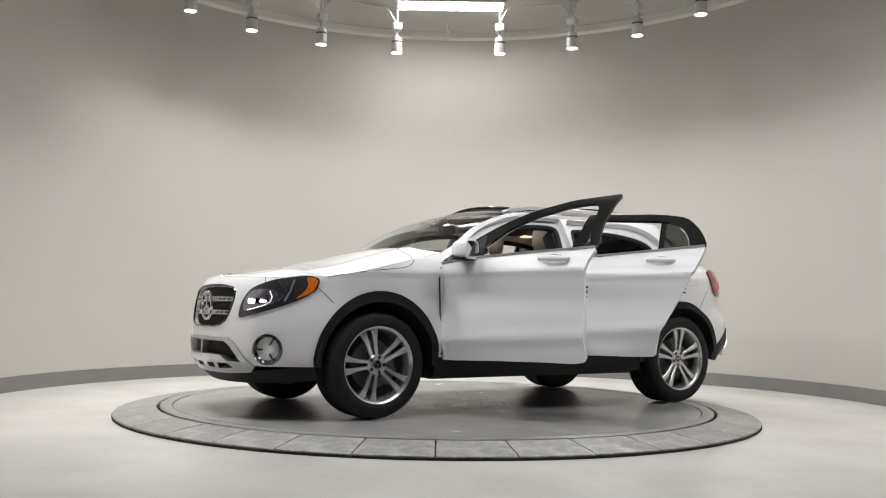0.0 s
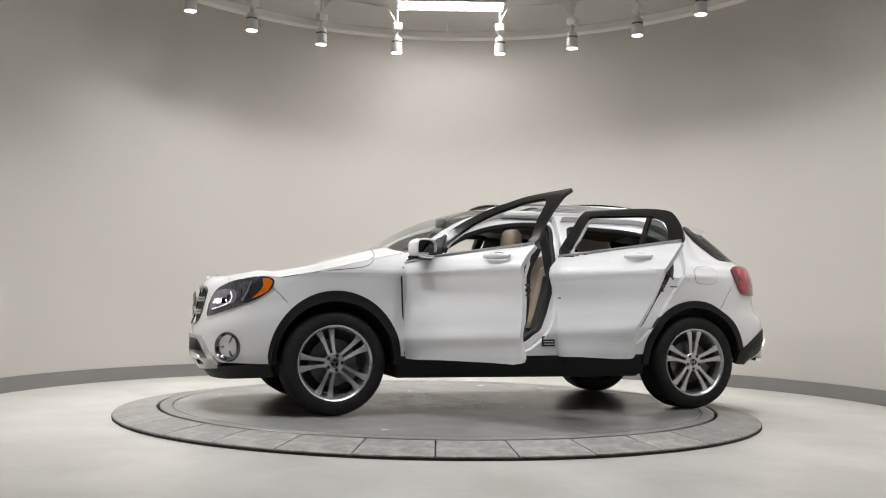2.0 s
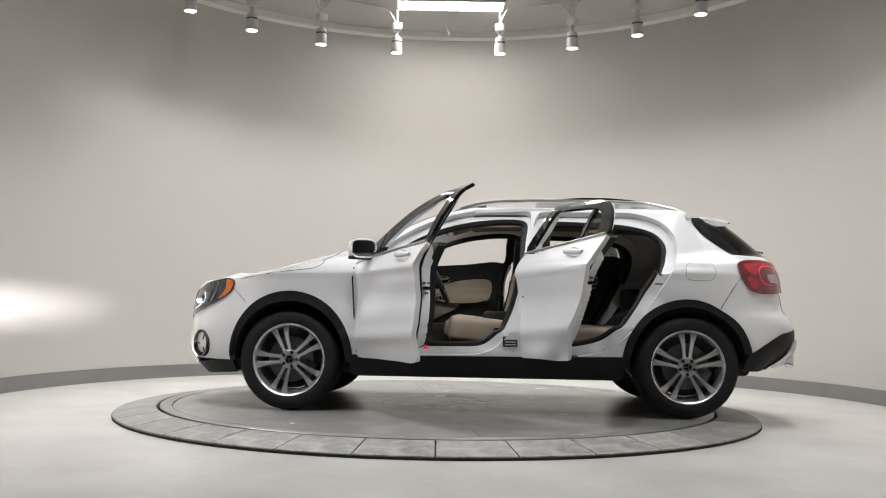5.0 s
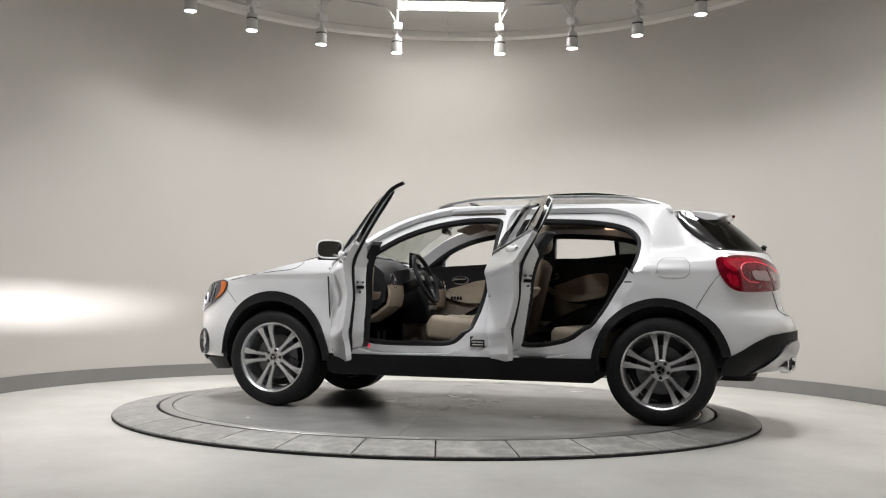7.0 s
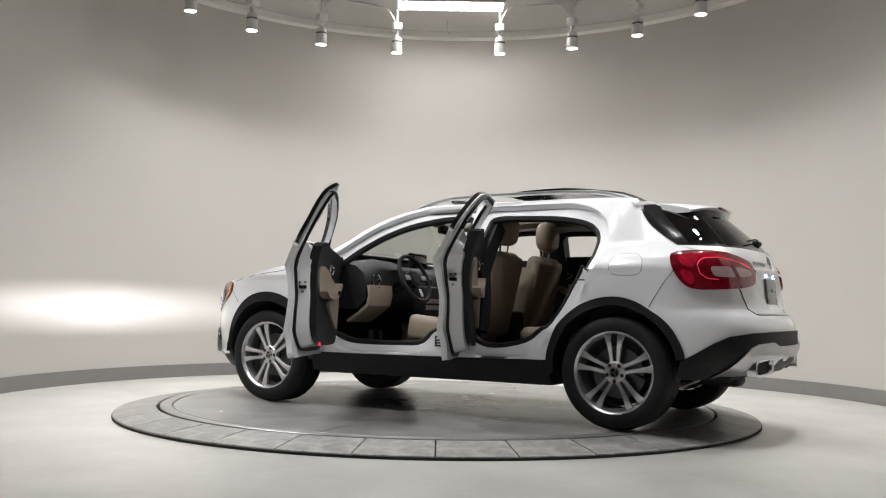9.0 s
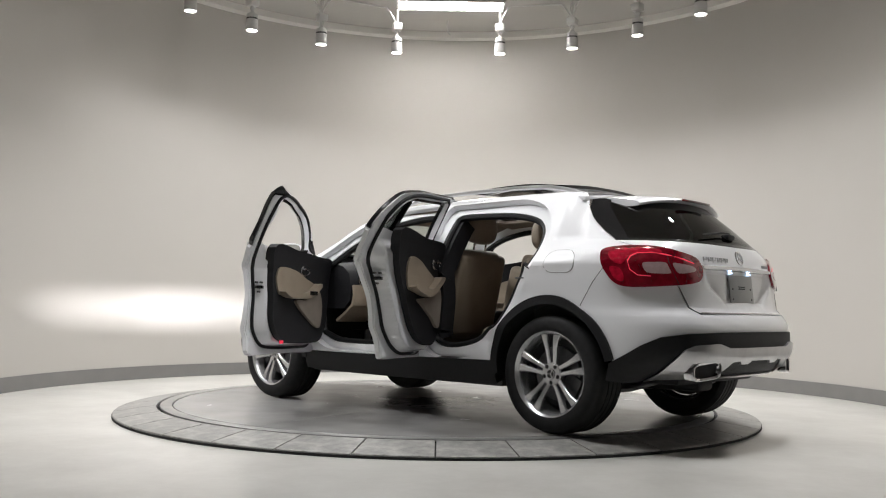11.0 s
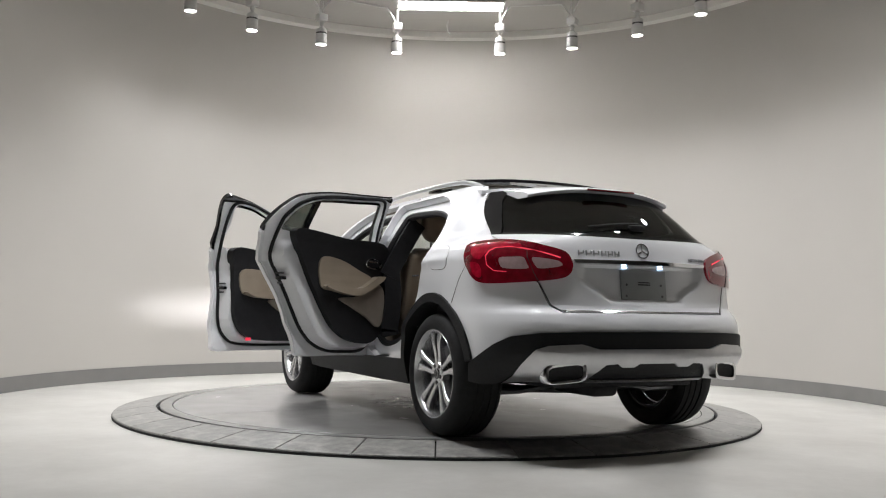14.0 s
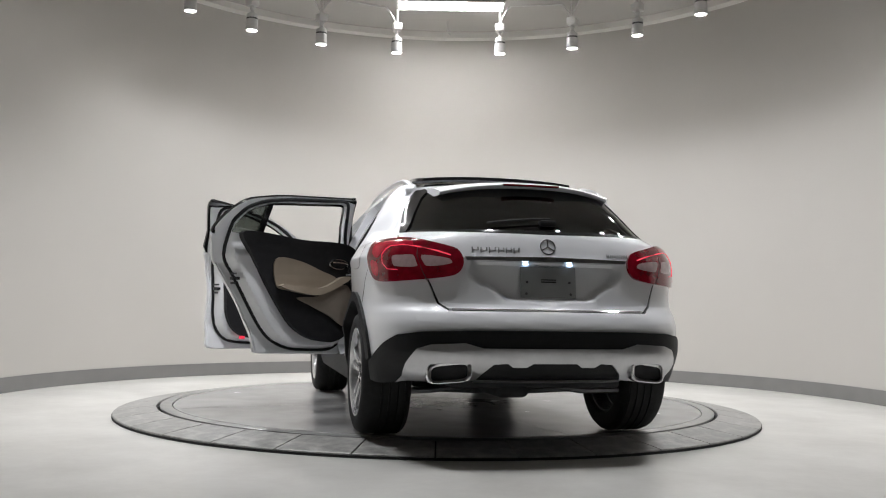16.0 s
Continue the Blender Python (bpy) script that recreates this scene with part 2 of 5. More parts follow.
def sheet(bm, outline, holes, mapping, step=0.06, depth=None):
    """A flat outline with holes, cut into a grid and bent by mapping(u, v, w); with depth it becomes a slab from w = 0 to w = 1."""
    from mathutils.geometry import tessellate_polygon
    loops = [[Vector((*q, 0)) for q in loop] for loop in [outline, *holes]]
    flat = [q for loop in loops for q in loop]
    tmp = bmesh.new()
    vs = [tmp.verts.new(q) for q in flat]
    for t in tessellate_polygon(loops):
        try:
            tmp.faces.new([vs[i] for i in t])
        except ValueError:
            pass
    bmesh.ops.remove_doubles(tmp, verts=tmp.verts, dist=1e-6)
    for axis in (0, 1):
        lo, hi = min(q[axis] for q in flat), max(q[axis] for q in flat)
        n = int((hi - lo) / step)
        for i in range(1, n + 1):
            co, no = [0, 0, 0], [0, 0, 0]
            co[axis], no[axis] = lo + (hi - lo) * i / (n + 1), 1
            bmesh.ops.bisect_plane(tmp, geom=tmp.verts[:] + tmp.edges[:] + tmp.faces[:], plane_co=co, plane_no=no, dist=1e-5)
    if depth:
        ext = bmesh.ops.extrude_face_region(tmp, geom=tmp.faces[:])
        for q in ext["geom"]:
            if isinstance(q, bmesh.types.BMVert):
                q.co.z = 1
    remap = {}
    for q in tmp.verts:
        remap[q] = bm.verts.new(mapping(q.co.x, q.co.y, q.co.z))
    for f in tmp.faces:
        try:
            bm.faces.new([remap[q] for q in f.verts])
        except ValueError:
            pass
    tmp.free()


def mirrored(bm):
    """Adds the mirror image in y."""
    faces = list(bm.faces)
    twin = {q: bm.verts.new((q.co.x, -q.co.y, q.co.z)) for q in list(bm.verts)}
    for f in faces:
        bm.faces.new([twin[q] for q in reversed(f.verts)])


# ---- the outer skin of the car ----
def curve(pts):
    xs=np.array([a for a,b in pts],float);ys=np.array([b for a,b in pts],float)
    if xs[0]>xs[-1]:xs,ys=xs[::-1],ys[::-1]
    d=np.diff(ys)/np.diff(xs)
    m=np.r_[d[0],[0 if a*b<=0 else 2*a*b/(a+b) for a,b in zip(d[:-1],d[1:])],d[-1]]
    def f(x):
        x=min(max(x,xs[0]),xs[-1]);i=min(max(int(np.searchsorted(xs,x))-1,0),len(xs)-2)
        h=xs[i+1]-xs[i];t=(x-xs[i])/h
        return float(ys[i]*(1+2*t)*(1-t)**2+m[i]*h*t*(1-t)**2+ys[i+1]*t*t*(3-2*t)+m[i+1]*h*t*t*(t-1))
    return f
PLAN=[(2.215,0),(2.205,.22),(2.16,.42),(2.06,.6),(1.88,.745),(1.62,.845),(1.35,.88),(1.0,.872),(.5,.862),(0,.866),(-.5,.872),(-1.0,.888),(-1.35,.898),(-1.7,.875),(-1.93,.81),(-2.09,.68),(-2.17,.48),(-2.205,.24),(-2.215,0)]
def catmull(P,k=12):
    P=np.array(P,float);out=[]
    Q=np.vstack([2*P[0]-P[1],P,2*P[-1]-P[-2]]);Q[0]=(P[1][0],-P[1][1]);Q[-1]=(P[-2][0],-P[-2][1])
    for i in range(1,len(Q)-2):
        a,b,c,d=Q[i-1:i+3]
        for t in np.arange(k)/k:
            out.append(.5*(2*b+(c-a)*t+(2*a-5*b+4*c-d)*t*t+(3*b-a-3*c+d)*t**3))
    out.append(P[-1]);return np.array(out)
PL=catmull(PLAN);SL=np.r_[0,np.cumsum(np.hypot(*np.diff(PL,axis=0).T))];LEN=SL[-1]
def sx(x): return float(np.interp(-x,-PL[:,0],SL))
def syf(y): n=len(PL)//2; return float(np.interp(y,PL[:n,1],SL[:n])) if y<.86 else sx(1.5)
def syr(y): n=len(PL)//2; return float(np.interp(y,PL[n+40:,1][::-1],SL[n+40:][::-1]))
DY=curve([(.2,-.07),(.32,-.03),(.45,-.005),(.6,0),(.75,-.004),(.88,.002),(.97,.004),(1.03,-.015),(1.09,-.05),(1.17,-.09),(1.27,-.145),(1.36,-.2),(1.42,-.25),(1.46,-.32)])
FO=curve([(.2,-.14),(.3,-.05),(.4,0),(.55,.0),(.68,-.012),(.78,-.03),(.86,-.06),(.93,-.12),(1.1,-.2)])
RO=curve([(.2,.12),(.3,.045),(.4,.01),(.5,0),(.62,0),(.68,.02),(.74,.075),(.82,.09),(.92,.1),(1.02,.125),(1.1,.155),(1.2,.25),(1.3,.36),(1.37,.44),(1.46,.5)])
def sm(a,b,x):
    if a>b:return 1-sm(b,a,x)
    t=min(max((x-a)/(b-a),0),1);return t*t*(3-2*t)
def M(s,z):
    x=float(np.interp(s,SL,PL[:,0]));y=float(np.interp(s,SL,PL[:,1]))
    w=y/.87
    y2=y+DY(z)*w
    # creases of the doors and shoulders
    mid=sm(-1.75,-1.2,x)*(1-sm(1.3,1.8,x))
    lz=.50+.10*(1.0-x)/2
    y2+=mid*(.011*np.exp(-((z-lz)/.045)**2)-.008*sm(lz,lz-.12,z)-.011*np.exp(-((z-.79)/.1)**2)+.010*np.exp(-((z-.945-.015*(1-x))/.024)**2))
    x2=x+FO(z)*sm(1.5,2.1,x)+RO(z)*sm(-1.3,-2.05,x) if x>0 else x+RO(z)*sm(1.3,2.05,-x)
    # the glasshouse draws in towards the tail
    y2-=.10*w*sm(1.045,1.14,z)*sm(1.25,1.56,-x)
    return x2,y2,z


# ---- the room ----
FLOOR_Z = -0.065
ROOM = (0.10, 0.30)
ROOM_R = 3.813
CEILING_Z = 4.135


def arc_wall(bm, r0, r1, z0, z1, a0, a1, n=120):
    rows = []
    for i in range(n + 1):
        a = radians(a0 + (a1 - a0) * i / n)
        c, s = math.cos(a), math.sin(a)
        rows.append([bm.verts.new((ROOM[0] + r * c, ROOM[1] + r * s, z)) for r, z in ((r0, z0), (r1, z0), (r1, z1), (r0, z1))])
    for a, b in zip(rows, rows[1:]):
        for j in range(4):
            bm.faces.new((a[j], a[(j + 1) % 4], b[(j + 1) % 4], b[j]))
    bm.faces.new(rows[0])
    bm.faces.new(rows[-1])


def build_room():
    bm = bmesh.new()
    n = 60
    vs = [[bm.verts.new((-9 + 18 * i / n, -11 + 17 * j / n, FLOOR_Z)) for j in range(n + 1)] for i in range(n + 1)]
    for i in range(n):
        for j in range(n):
            bm.faces.new((vs[i][j], vs[i + 1][j], vs[i + 1][j + 1], vs[i][j + 1]))
    thing("floor", bm, CONCRETE, "polished pale concrete floor with faint stains", "floor", kind="structure", smooth=0)
    A0, A1 = -45, 225
    bm = bmesh.new()
    arc_wall(bm, ROOM_R, ROOM_R + 0.15, FLOOR_Z, CEILING_Z + 0.05, A0, A1)
    thing("wall_curved", bm, WALL_PAINT, "curved warm white painted studio wall", "wall", kind="structure")
    bm = bmesh.new()
    arc_wall(bm, ROOM_R - 0.012, ROOM_R - 0.001, FLOOR_Z + 0.001, 0.068, A0, A1)
    thing("baseboard", bm, BASE_GREY, "grey vinyl baseboard along the curved wall", "baseboard", kind="structure")
    bm = bmesh.new()
    arc_wall(bm, ROOM_R - 0.13, ROOM_R - 0.001, 4.06, CEILING_Z - 0.002, A0, A1)
    thing("trim", bm, TRIM_PAINT, "pale curved trim band under the ceiling", "trim", kind="structure")
    bm = bmesh.new()
    box(bm, -9, 9, -11, 6, CEILING_Z, CEILING_Z + 0.1)
    thing("ceiling", bm, CEILING_PAINT, "grey white painted flat ceiling", "ceiling", kind="structure", smooth=0)
    # the assumed, unseen rest of the hall behind the camera, pale enough to bounce light
    for name, b in (("wall_south", (-9, 9, -11.1, -11)), ("wall_west", (-9.1, -9, -11, 6)), ("wall_east", (9, 9.1, -11, 6)), ("wall_north", (-9, 9, 6, 6.1))):
        bm = bmesh.new()
        box(bm, *b, FLOOR_Z, CEILING_Z)
        thing(name, bm, HALL_BOUNCE_PAINT, "assumed grey hall wall out of view", "wall", kind="structure", smooth=0)


def ceiling_panel():
    base = tagged(new("ceiling_light"), "lit rectangular fluorescent ceiling panel in a white frame", "ceiling light")
    base.location = (0.075, 2.95, CEILING_Z)
    bm = bmesh.new()
    for b in ((-0.61, 0.61, -0.175, -0.15), (-0.61, 0.61, 0.15, 0.175), (-0.61, -0.585, -0.15, 0.15), (0.585, 0.61, -0.15, 0.15)):
        box(bm, *b, -0.03, -0.001, 0.004)
    part("frame", bm, LAMP_WHITE, base)
    bm = bmesh.new()
    box(bm, -0.584, 0.584, -0.149, 0.149, -0.022, -0.004)
    part("diffuser", bm, PANEL_FACE, base, "glowing white diffuser")



LAMPS = [(-2.5, 1.73), (-2.02, 2.33), (-1.35, 2.8), (-0.53, 3.08), (0.64, 3.05), (1.42, 2.78), (2.03, 2.27), (2.49, 1.56)]
# assumed lamps out of view, added to carry the ring on and brighten the car
UNSEEN_LAMPS = [(0.1 + 2.83 * math.cos(radians(a)), 0.3 + 2.83 * math.sin(radians(a))) for a in (8, -14, -36, -58, -80, -100, -122, -144, 166, 188)]
LAMP_Z = 3.6


def spot_lamp():
    base = tagged(new("spotlight"), "white cylindrical ceiling spotlight on a conduit box", "spotlight", "ring of spotlights")
    bm = bmesh.new()
    lathe(bm, [(0.0, 0.175), (0.052, 0.175), (0.058, 0.168), (0.058, 0.135), (0.052, 0.133), (0.052, 0.118), (0.060, 0.116), (0.063, 0.0), (0.056, -0.002), (0.056, 0.012)], 32)
    part("body", bm, LAMP_WHITE, base)
    bm = bmesh.new()
    for i in range(20):
        a = 2 * math.pi * i / 20
        box(bm, 0.050, 0.056, -0.006, 0.006, 0.118, 0.133, turn=Matrix.Rotation(a, 4, "Z"))
    part("vent", bm, GAP, base, "dark cooling slots")
    bm = bmesh.new()
    disc_cap(bm, 0.055, 0.008, 32)
    part("lens", bm, LAMP_FACE, base, "glowing lamp face")
    bm = bmesh.new()
    lathe(bm, [(0, 0.26), (0.02, 0.26), (0.026, 0.235), (0.014, 0.21), (0.03, 0.19), (0.03, 0.172), (0, 0.172)], 20)
    part("swivel", bm, LAMP_WHITE, base)
    bm = bmesh.new()
    box(bm, -0.055, 0.055, -0.05, 0.05, 0.26, 0.34, 0.006)
    part("junction_box", bm, LAMP_WHITE, base)
    bm = bmesh.new()
    for x in (-0.03, 0.03):
        tube(bm, [(x, 0, 0.34), (x, 0, CEILING_Z - LAMP_Z)], 0.009)
    part("stem", bm, LAMP_WHITE, base)
    return base


def build_lamps():
    first = None
    for i, (x, y) in enumerate(LAMPS + UNSEEN_LAMPS):
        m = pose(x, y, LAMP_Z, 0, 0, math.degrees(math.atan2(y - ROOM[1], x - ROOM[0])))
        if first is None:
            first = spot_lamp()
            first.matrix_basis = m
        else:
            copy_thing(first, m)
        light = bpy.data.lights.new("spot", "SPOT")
        # the added left-hand lamps, all unseen, shine harder and lean in as fill
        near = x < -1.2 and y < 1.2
        light.energy = SIDE_FILL_POWER if near else SPOT_POWER
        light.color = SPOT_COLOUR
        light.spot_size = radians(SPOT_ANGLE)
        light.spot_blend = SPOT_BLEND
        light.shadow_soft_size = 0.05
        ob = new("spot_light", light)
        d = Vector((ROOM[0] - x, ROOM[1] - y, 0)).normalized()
        lean = SIDE_FILL_LEAN if near else LAMP_LEAN
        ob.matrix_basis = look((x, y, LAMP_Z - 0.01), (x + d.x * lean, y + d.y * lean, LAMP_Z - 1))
    # conduits that sag from box to box
    for a, b in ((1, 2), (2, 3), (4, 5), (5, 6)):
        (x0, y0), (x1, y1) = LAMPS[a], LAMPS[b]
        bm = bmesh.new()
        pts = []
        for k in range(41):
            u = k / 40
            lift = 0.33 + 0.22 * min(1, 7 * u, 7 * (1 - u)) ** 0.6 - 0.05 * u
            pts.append((x0 + (x1 - x0) * u, y0 + (y1 - y0) * u, LAMP_Z + lift))
        tube(bm, pts, 0.009)
        thing("conduit", bm, LAMP_WHITE, "thin white cable conduit between two spotlights", "conduit", "conduits")
    bm = bmesh.new()
    tube(bm, [(0.05, 3.55, CEILING_Z), (0.04, 3.58, CEILING_Z - 0.06), (0.05, 3.6, CEILING_Z - 0.12), (0.08, 3.62, CEILING_Z - 0.15)], 0.008)
    thing("cable_end", bm, LAMP_WHITE, "short white cable hanging from the ceiling", "cable")


# ---- the turntable ----
def sector(bm, r0, r1, a0, a1, z0a, z1a, zb, n=8):
    """A tile between two radii and two angles; its top runs from z0a (inside) to z1a (outside)."""
    rows = []
    for i in range(n + 1):
        a = radians(a0 + (a1 - a0) * i / n)
        c, s = math.cos(a), math.sin(a)
        rows.append([bm.verts.new((r * c, r * s, z)) for r, z in ((r0, zb), (r1, zb), (r1, z1a - 0.004), (r1 - 0.005, z1a), (r0 + 0.004, z0a), (r0, z0a - 0.004))])
    for a, b in zip(rows, rows[1:]):
        for j in range(6):
            bm.faces.new((a[j], a[(j + 1) % 6], b[(j + 1) % 6], b[j]))
    bm.faces.new(rows[0])
    bm.faces.new(rows[-1])


def build_turntable():
    ring = tagged(new("turntable_ring"), "fixed ring of grey concrete tiles round the turntable", "ring", kind="structure")
    bm = bmesh.new()
    lathe(bm, [(2.055, -0.064), (2.362, -0.064), (2.362, -0.052), (2.055, -0.02)], 160, closed=True)
    part("bedding", bm, GAP, ring)
    step = 360 / 34
    bm = bmesh.new()
    sector(bm, 2.068, 2.358, 0.12, step - 0.12, -0.002, -0.04, -0.05)
    me = finish(bm, "tile", TILE, 30)
    for i in range(34):
        ob = new("tile", me)
        ob.parent = ring
        ob.matrix_basis = pose(0, 0, 0, 0, 0, -90.16 + i * step)
    disc = tagged(new("turntable"), "rotating grey turntable disc with worn plates", "turntable")
    bm = bmesh.new()
    lathe(bm, [(0.0, -0.03), (2.045, -0.03), (2.045, -0.012), (0.0, -0.012)], 160)
    part("base", bm, GAP, disc)
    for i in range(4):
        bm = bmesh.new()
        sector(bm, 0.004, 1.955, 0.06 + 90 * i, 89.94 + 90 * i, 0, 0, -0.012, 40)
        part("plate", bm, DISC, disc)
    bm = bmesh.new()
    lathe(bm, [(1.962, -0.012), (1.962, 0.0), (2.040, 0.002), (2.045, -0.001), (2.045, -0.012)], 160)
    part("rim", bm, RIM_METAL, disc, "worn lighter steel rim")
    return disc


# ---- the car ----
def skin_at(s, z, d=0.0, side=1):
    """A point of the outer skin, d metres inwards."""
    x, y, zz = M(s, z)
    if d:
        h = 0.004
        a, b = Vector(M(min(s + h, LEN), z)) - Vector(M(max(s - h, 0), z)), Vector(M(s, z + h)) - Vector(M(s, z - h))
        n = a.cross(b).normalized()
        if n.y * y + n.x * x < 0:
            n = -n
        x, y, zz = x - n.x * d, y - n.y * d, zz - n.z * d
    return (x, y * side, zz)


def panel(name, outline, holes, mat, parent, d0, d1, label="", side=1, both=False, step=0.06, origin=(0, 0, 0), depth_at=None, smooth=35.0):
    """A piece of the skin between the depths d0 and d1; outline in arc length and height."""
    bm = bmesh.new()

    def bend(u, v, w):
        d = d0 + (d1 - d0) * w + (depth_at(u, v) if depth_at else 0)
        q = skin_at(u, v, d, side)
        return (q[0] - origin[0], q[1] - origin[1], q[2] - origin[2])
    sheet(bm, outline, holes, bend, step, True)
    if both:
        mirrored(bm)
    return part(name, bm, mat, parent, label, smooth)


def on_x(pts):
    return [(sx(x), z) for x, z in pts]


def arc_pts(x, z, r, a0, a1, n=20, wide=1.0):
    return [(sx(x) + r * wide * math.cos(radians(a0 + (a1 - a0) * i / n)), z + r * math.sin(radians(a0 + (a1 - a0) * i / n))) for i in range(n + 1)]


FRONT_HOLE = on_x(rounded([(0.70, 1.085), (0.47, 1.235), (0.24, 1.325), (0.0, 1.372), (-0.21, 1.379), (-0.28, 1.346), (-0.265, 1.2), (-0.25, 1.044), (-0.21, 0.817), (-0.12, 0.59), (0.01, 0.468), (0.20, 0.448), (0.60, 0.448), (0.74, 0.50), (0.80, 0.64), (0.81, 0.85), (0.79, 1.02)], 4))
REAR_HOLE = on_x(rounded([(-0.40, 1.335), (-0.46, 1.365), (-0.70, 1.362), (-0.94, 1.344), (-1.14, 1.292), (-1.222, 1.195), (-1.195, 1.044), (-1.09, 0.862), (-0.94, 0.644), (-0.80, 0.517), (-0.60, 0.466), (-0.44, 0.466), (-0.365, 0.52), (-0.355, 0.80), (-0.365, 1.1)], 4))
FX, RX, AXLE_Z = 1.35, -1.35, 0.346


def widened(loop, d, s_lo, s_hi, z_hi):
    """The loop moved outwards by d, kept inside the given limits."""
    n = len(loop)
    area = sum(loop[i][0] * loop[(i + 1) % n][1] - loop[(i + 1) % n][0] * loop[i][1] for i in range(n))
    out = []
    for i in range(n):
        t = Vector(loop[(i + 1) % n]) - Vector(loop[i - 1])
        q = Vector((t.y, -t.x)).normalized() * (d if area > 0 else -d)
        out.append((min(max(loop[i][0] + q.x, s_lo), s_hi), min(loop[i][1] + q.y, z_hi)))
    return out


FRONT_OUTER = widened(FRONT_HOLE, 0.048, sx(0.875), sx(-0.303), 1.412)
REAR_OUTER = widened(REAR_HOLE, 0.068, sx(-0.322), sx(-1.4), 1.405)


def body_outline():
    o = [(0, 0.50), (0.36, 0.50), (0.42, 0.47), (0.55, 0.345), (0.60, 0.335), (sx(FX) - 0.43, 0.335)]
    o += arc_pts(FX, AXLE_Z, 0.432, 178, 8, 20, 0.96)
    o += [(sx(0.9), 0.385), (sx(-0.9), 0.40)]
    o += arc_pts(RX, AXLE_Z, 0.432, 172, 12)
    o += [(4.60, 0.47), (4.70, 0.53), (4.80, 0.573), (4.95, 0.592), (5.2, 0.60), (LEN, 0.602)]
    o += [(LEN, 0.702), (5.08, 0.70), (5.03, 0.735), (4.985, 0.85), (4.86, 0.94), (4.80, 1.06), (4.70, 1.083), (4.578, 1.118), (4.49, 1.185), (4.38, 1.26), (4.308, 1.326), (4.27, 1.385), (4.21, 1.425)]
    o += on_x([(-1.0, 1.437), (-0.5, 1.44), (0.0, 1.437), (0.12, 1.43), (0.26, 1.395), (0.40, 1.35), (0.5, 1.305), (0.60, 1.25), (0.68, 1.19), (0.8, 1.125)])
    o += [(1.88, 1.08), (1.80, 1.063), (1.66, 1.03), (1.46, 0.982), (1.27, 0.935), (1.1, 0.905), (1.0, 0.893), (0.85, 0.90), (0.7, 0.888), (0.58, 0.885), (0.3, 0.895), (0, 0.897)]
    o += [(0, 0.845), (0.2, 0.84), (0.33, 0.825), (0.375, 0.805), (0.385, 0.75), (0.365, 0.68), (0.33, 0.62), (0.27, 0.59), (0.19, 0.575), (0, 0.57)]
    return o


def grid(bm, rows):
    vs = [[bm.verts.new(q) for q in r] for r in rows]
    for a, b in zip(vs, vs[1:]):
        for i in range(len(a) - 1):
            bm.faces.new((a[i], a[i + 1], b[i + 1], b[i]))
    return vs


def thick(bm, t):
    bmesh.ops.recalc_face_normals(bm, faces=bm.faces)
    bmesh.ops.solidify(bm, geom=bm.faces[:], thickness=t)


HOOD_EDGE = [(0, 0.90), (0.15, 0.899), (0.3, 0.898), (0.45, 0.893), (0.58, 0.889), (0.7, 0.893), (0.85, 0.905), (1.0, 0.898), (1.1, 0.910), (1.27, 0.940), (1.46, 0.987), (1.66, 1.035), (1.80, 1.068), (1.88, 1.085)]


def hood_rows():
    z_of = curve(HOOD_EDGE)
    rows = []
    for i in range(46):
        s = 1.88 * (i / 45) ** 1.2
        x, y, z = M(max(s, 0.004), z_of(s))
        crown = 0.055 * sm(0.0, 1.0, s)
        bow = 0.10 * sm(1.2, 1.88, s)
        row = []
        for j in range(33):
            v = -1 + 2 * j / 32
            ridge = 0.010 * math.exp(-((abs(v) - 0.62) / 0.10) ** 2) * sm(0.5, 1.0, s)
            row.append((x + bow * (1 - v * v), y * v, z + crown * (1 - abs(v) ** 2.6) + ridge))
        rows.append(row)
    return rows


A_EDGE = [(0.87, 1.09), (0.8, 1.13), (0.68, 1.195), (0.60, 1.255), (0.5, 1.31), (0.40, 1.355), (0.26, 1.40), (0.12, 1.435)]


def windscreen_rows(lift=0.0):
    rows = []
    for i, (x0, z0) in enumerate(A_EDGE):
        u = i / (len(A_EDGE) - 1)
        x, y, z = M(sx(x0), z0)
        y -= 0.012
        rows.append([(x + (0.16 - 0.06 * u) * (1 - v * v), y * v, z + lift + (0.005 + 0.022 * u) * (1 - v * v)) for v in [-1 + 2 * j / 24 for j in range(25)]])
    return rows


ROOF_Z = curve([(0.24, 1.452), (0.0, 1.466), (-0.4, 1.477), (-0.8, 1.478), (-1.15, 1.465), (-1.45, 1.435)])


def roof_at(x, y, w=0.0, drop=0.0):
    edge = 0.60
    return (x + 0.10 * (1 - (y / edge) ** 2) * sm(-0.3, 0.15, x), y, ROOF_Z(x) - 0.042 * abs(y / edge) ** 2.5 - drop - 0.02 * w)


WHEEL_SPOKES = 5


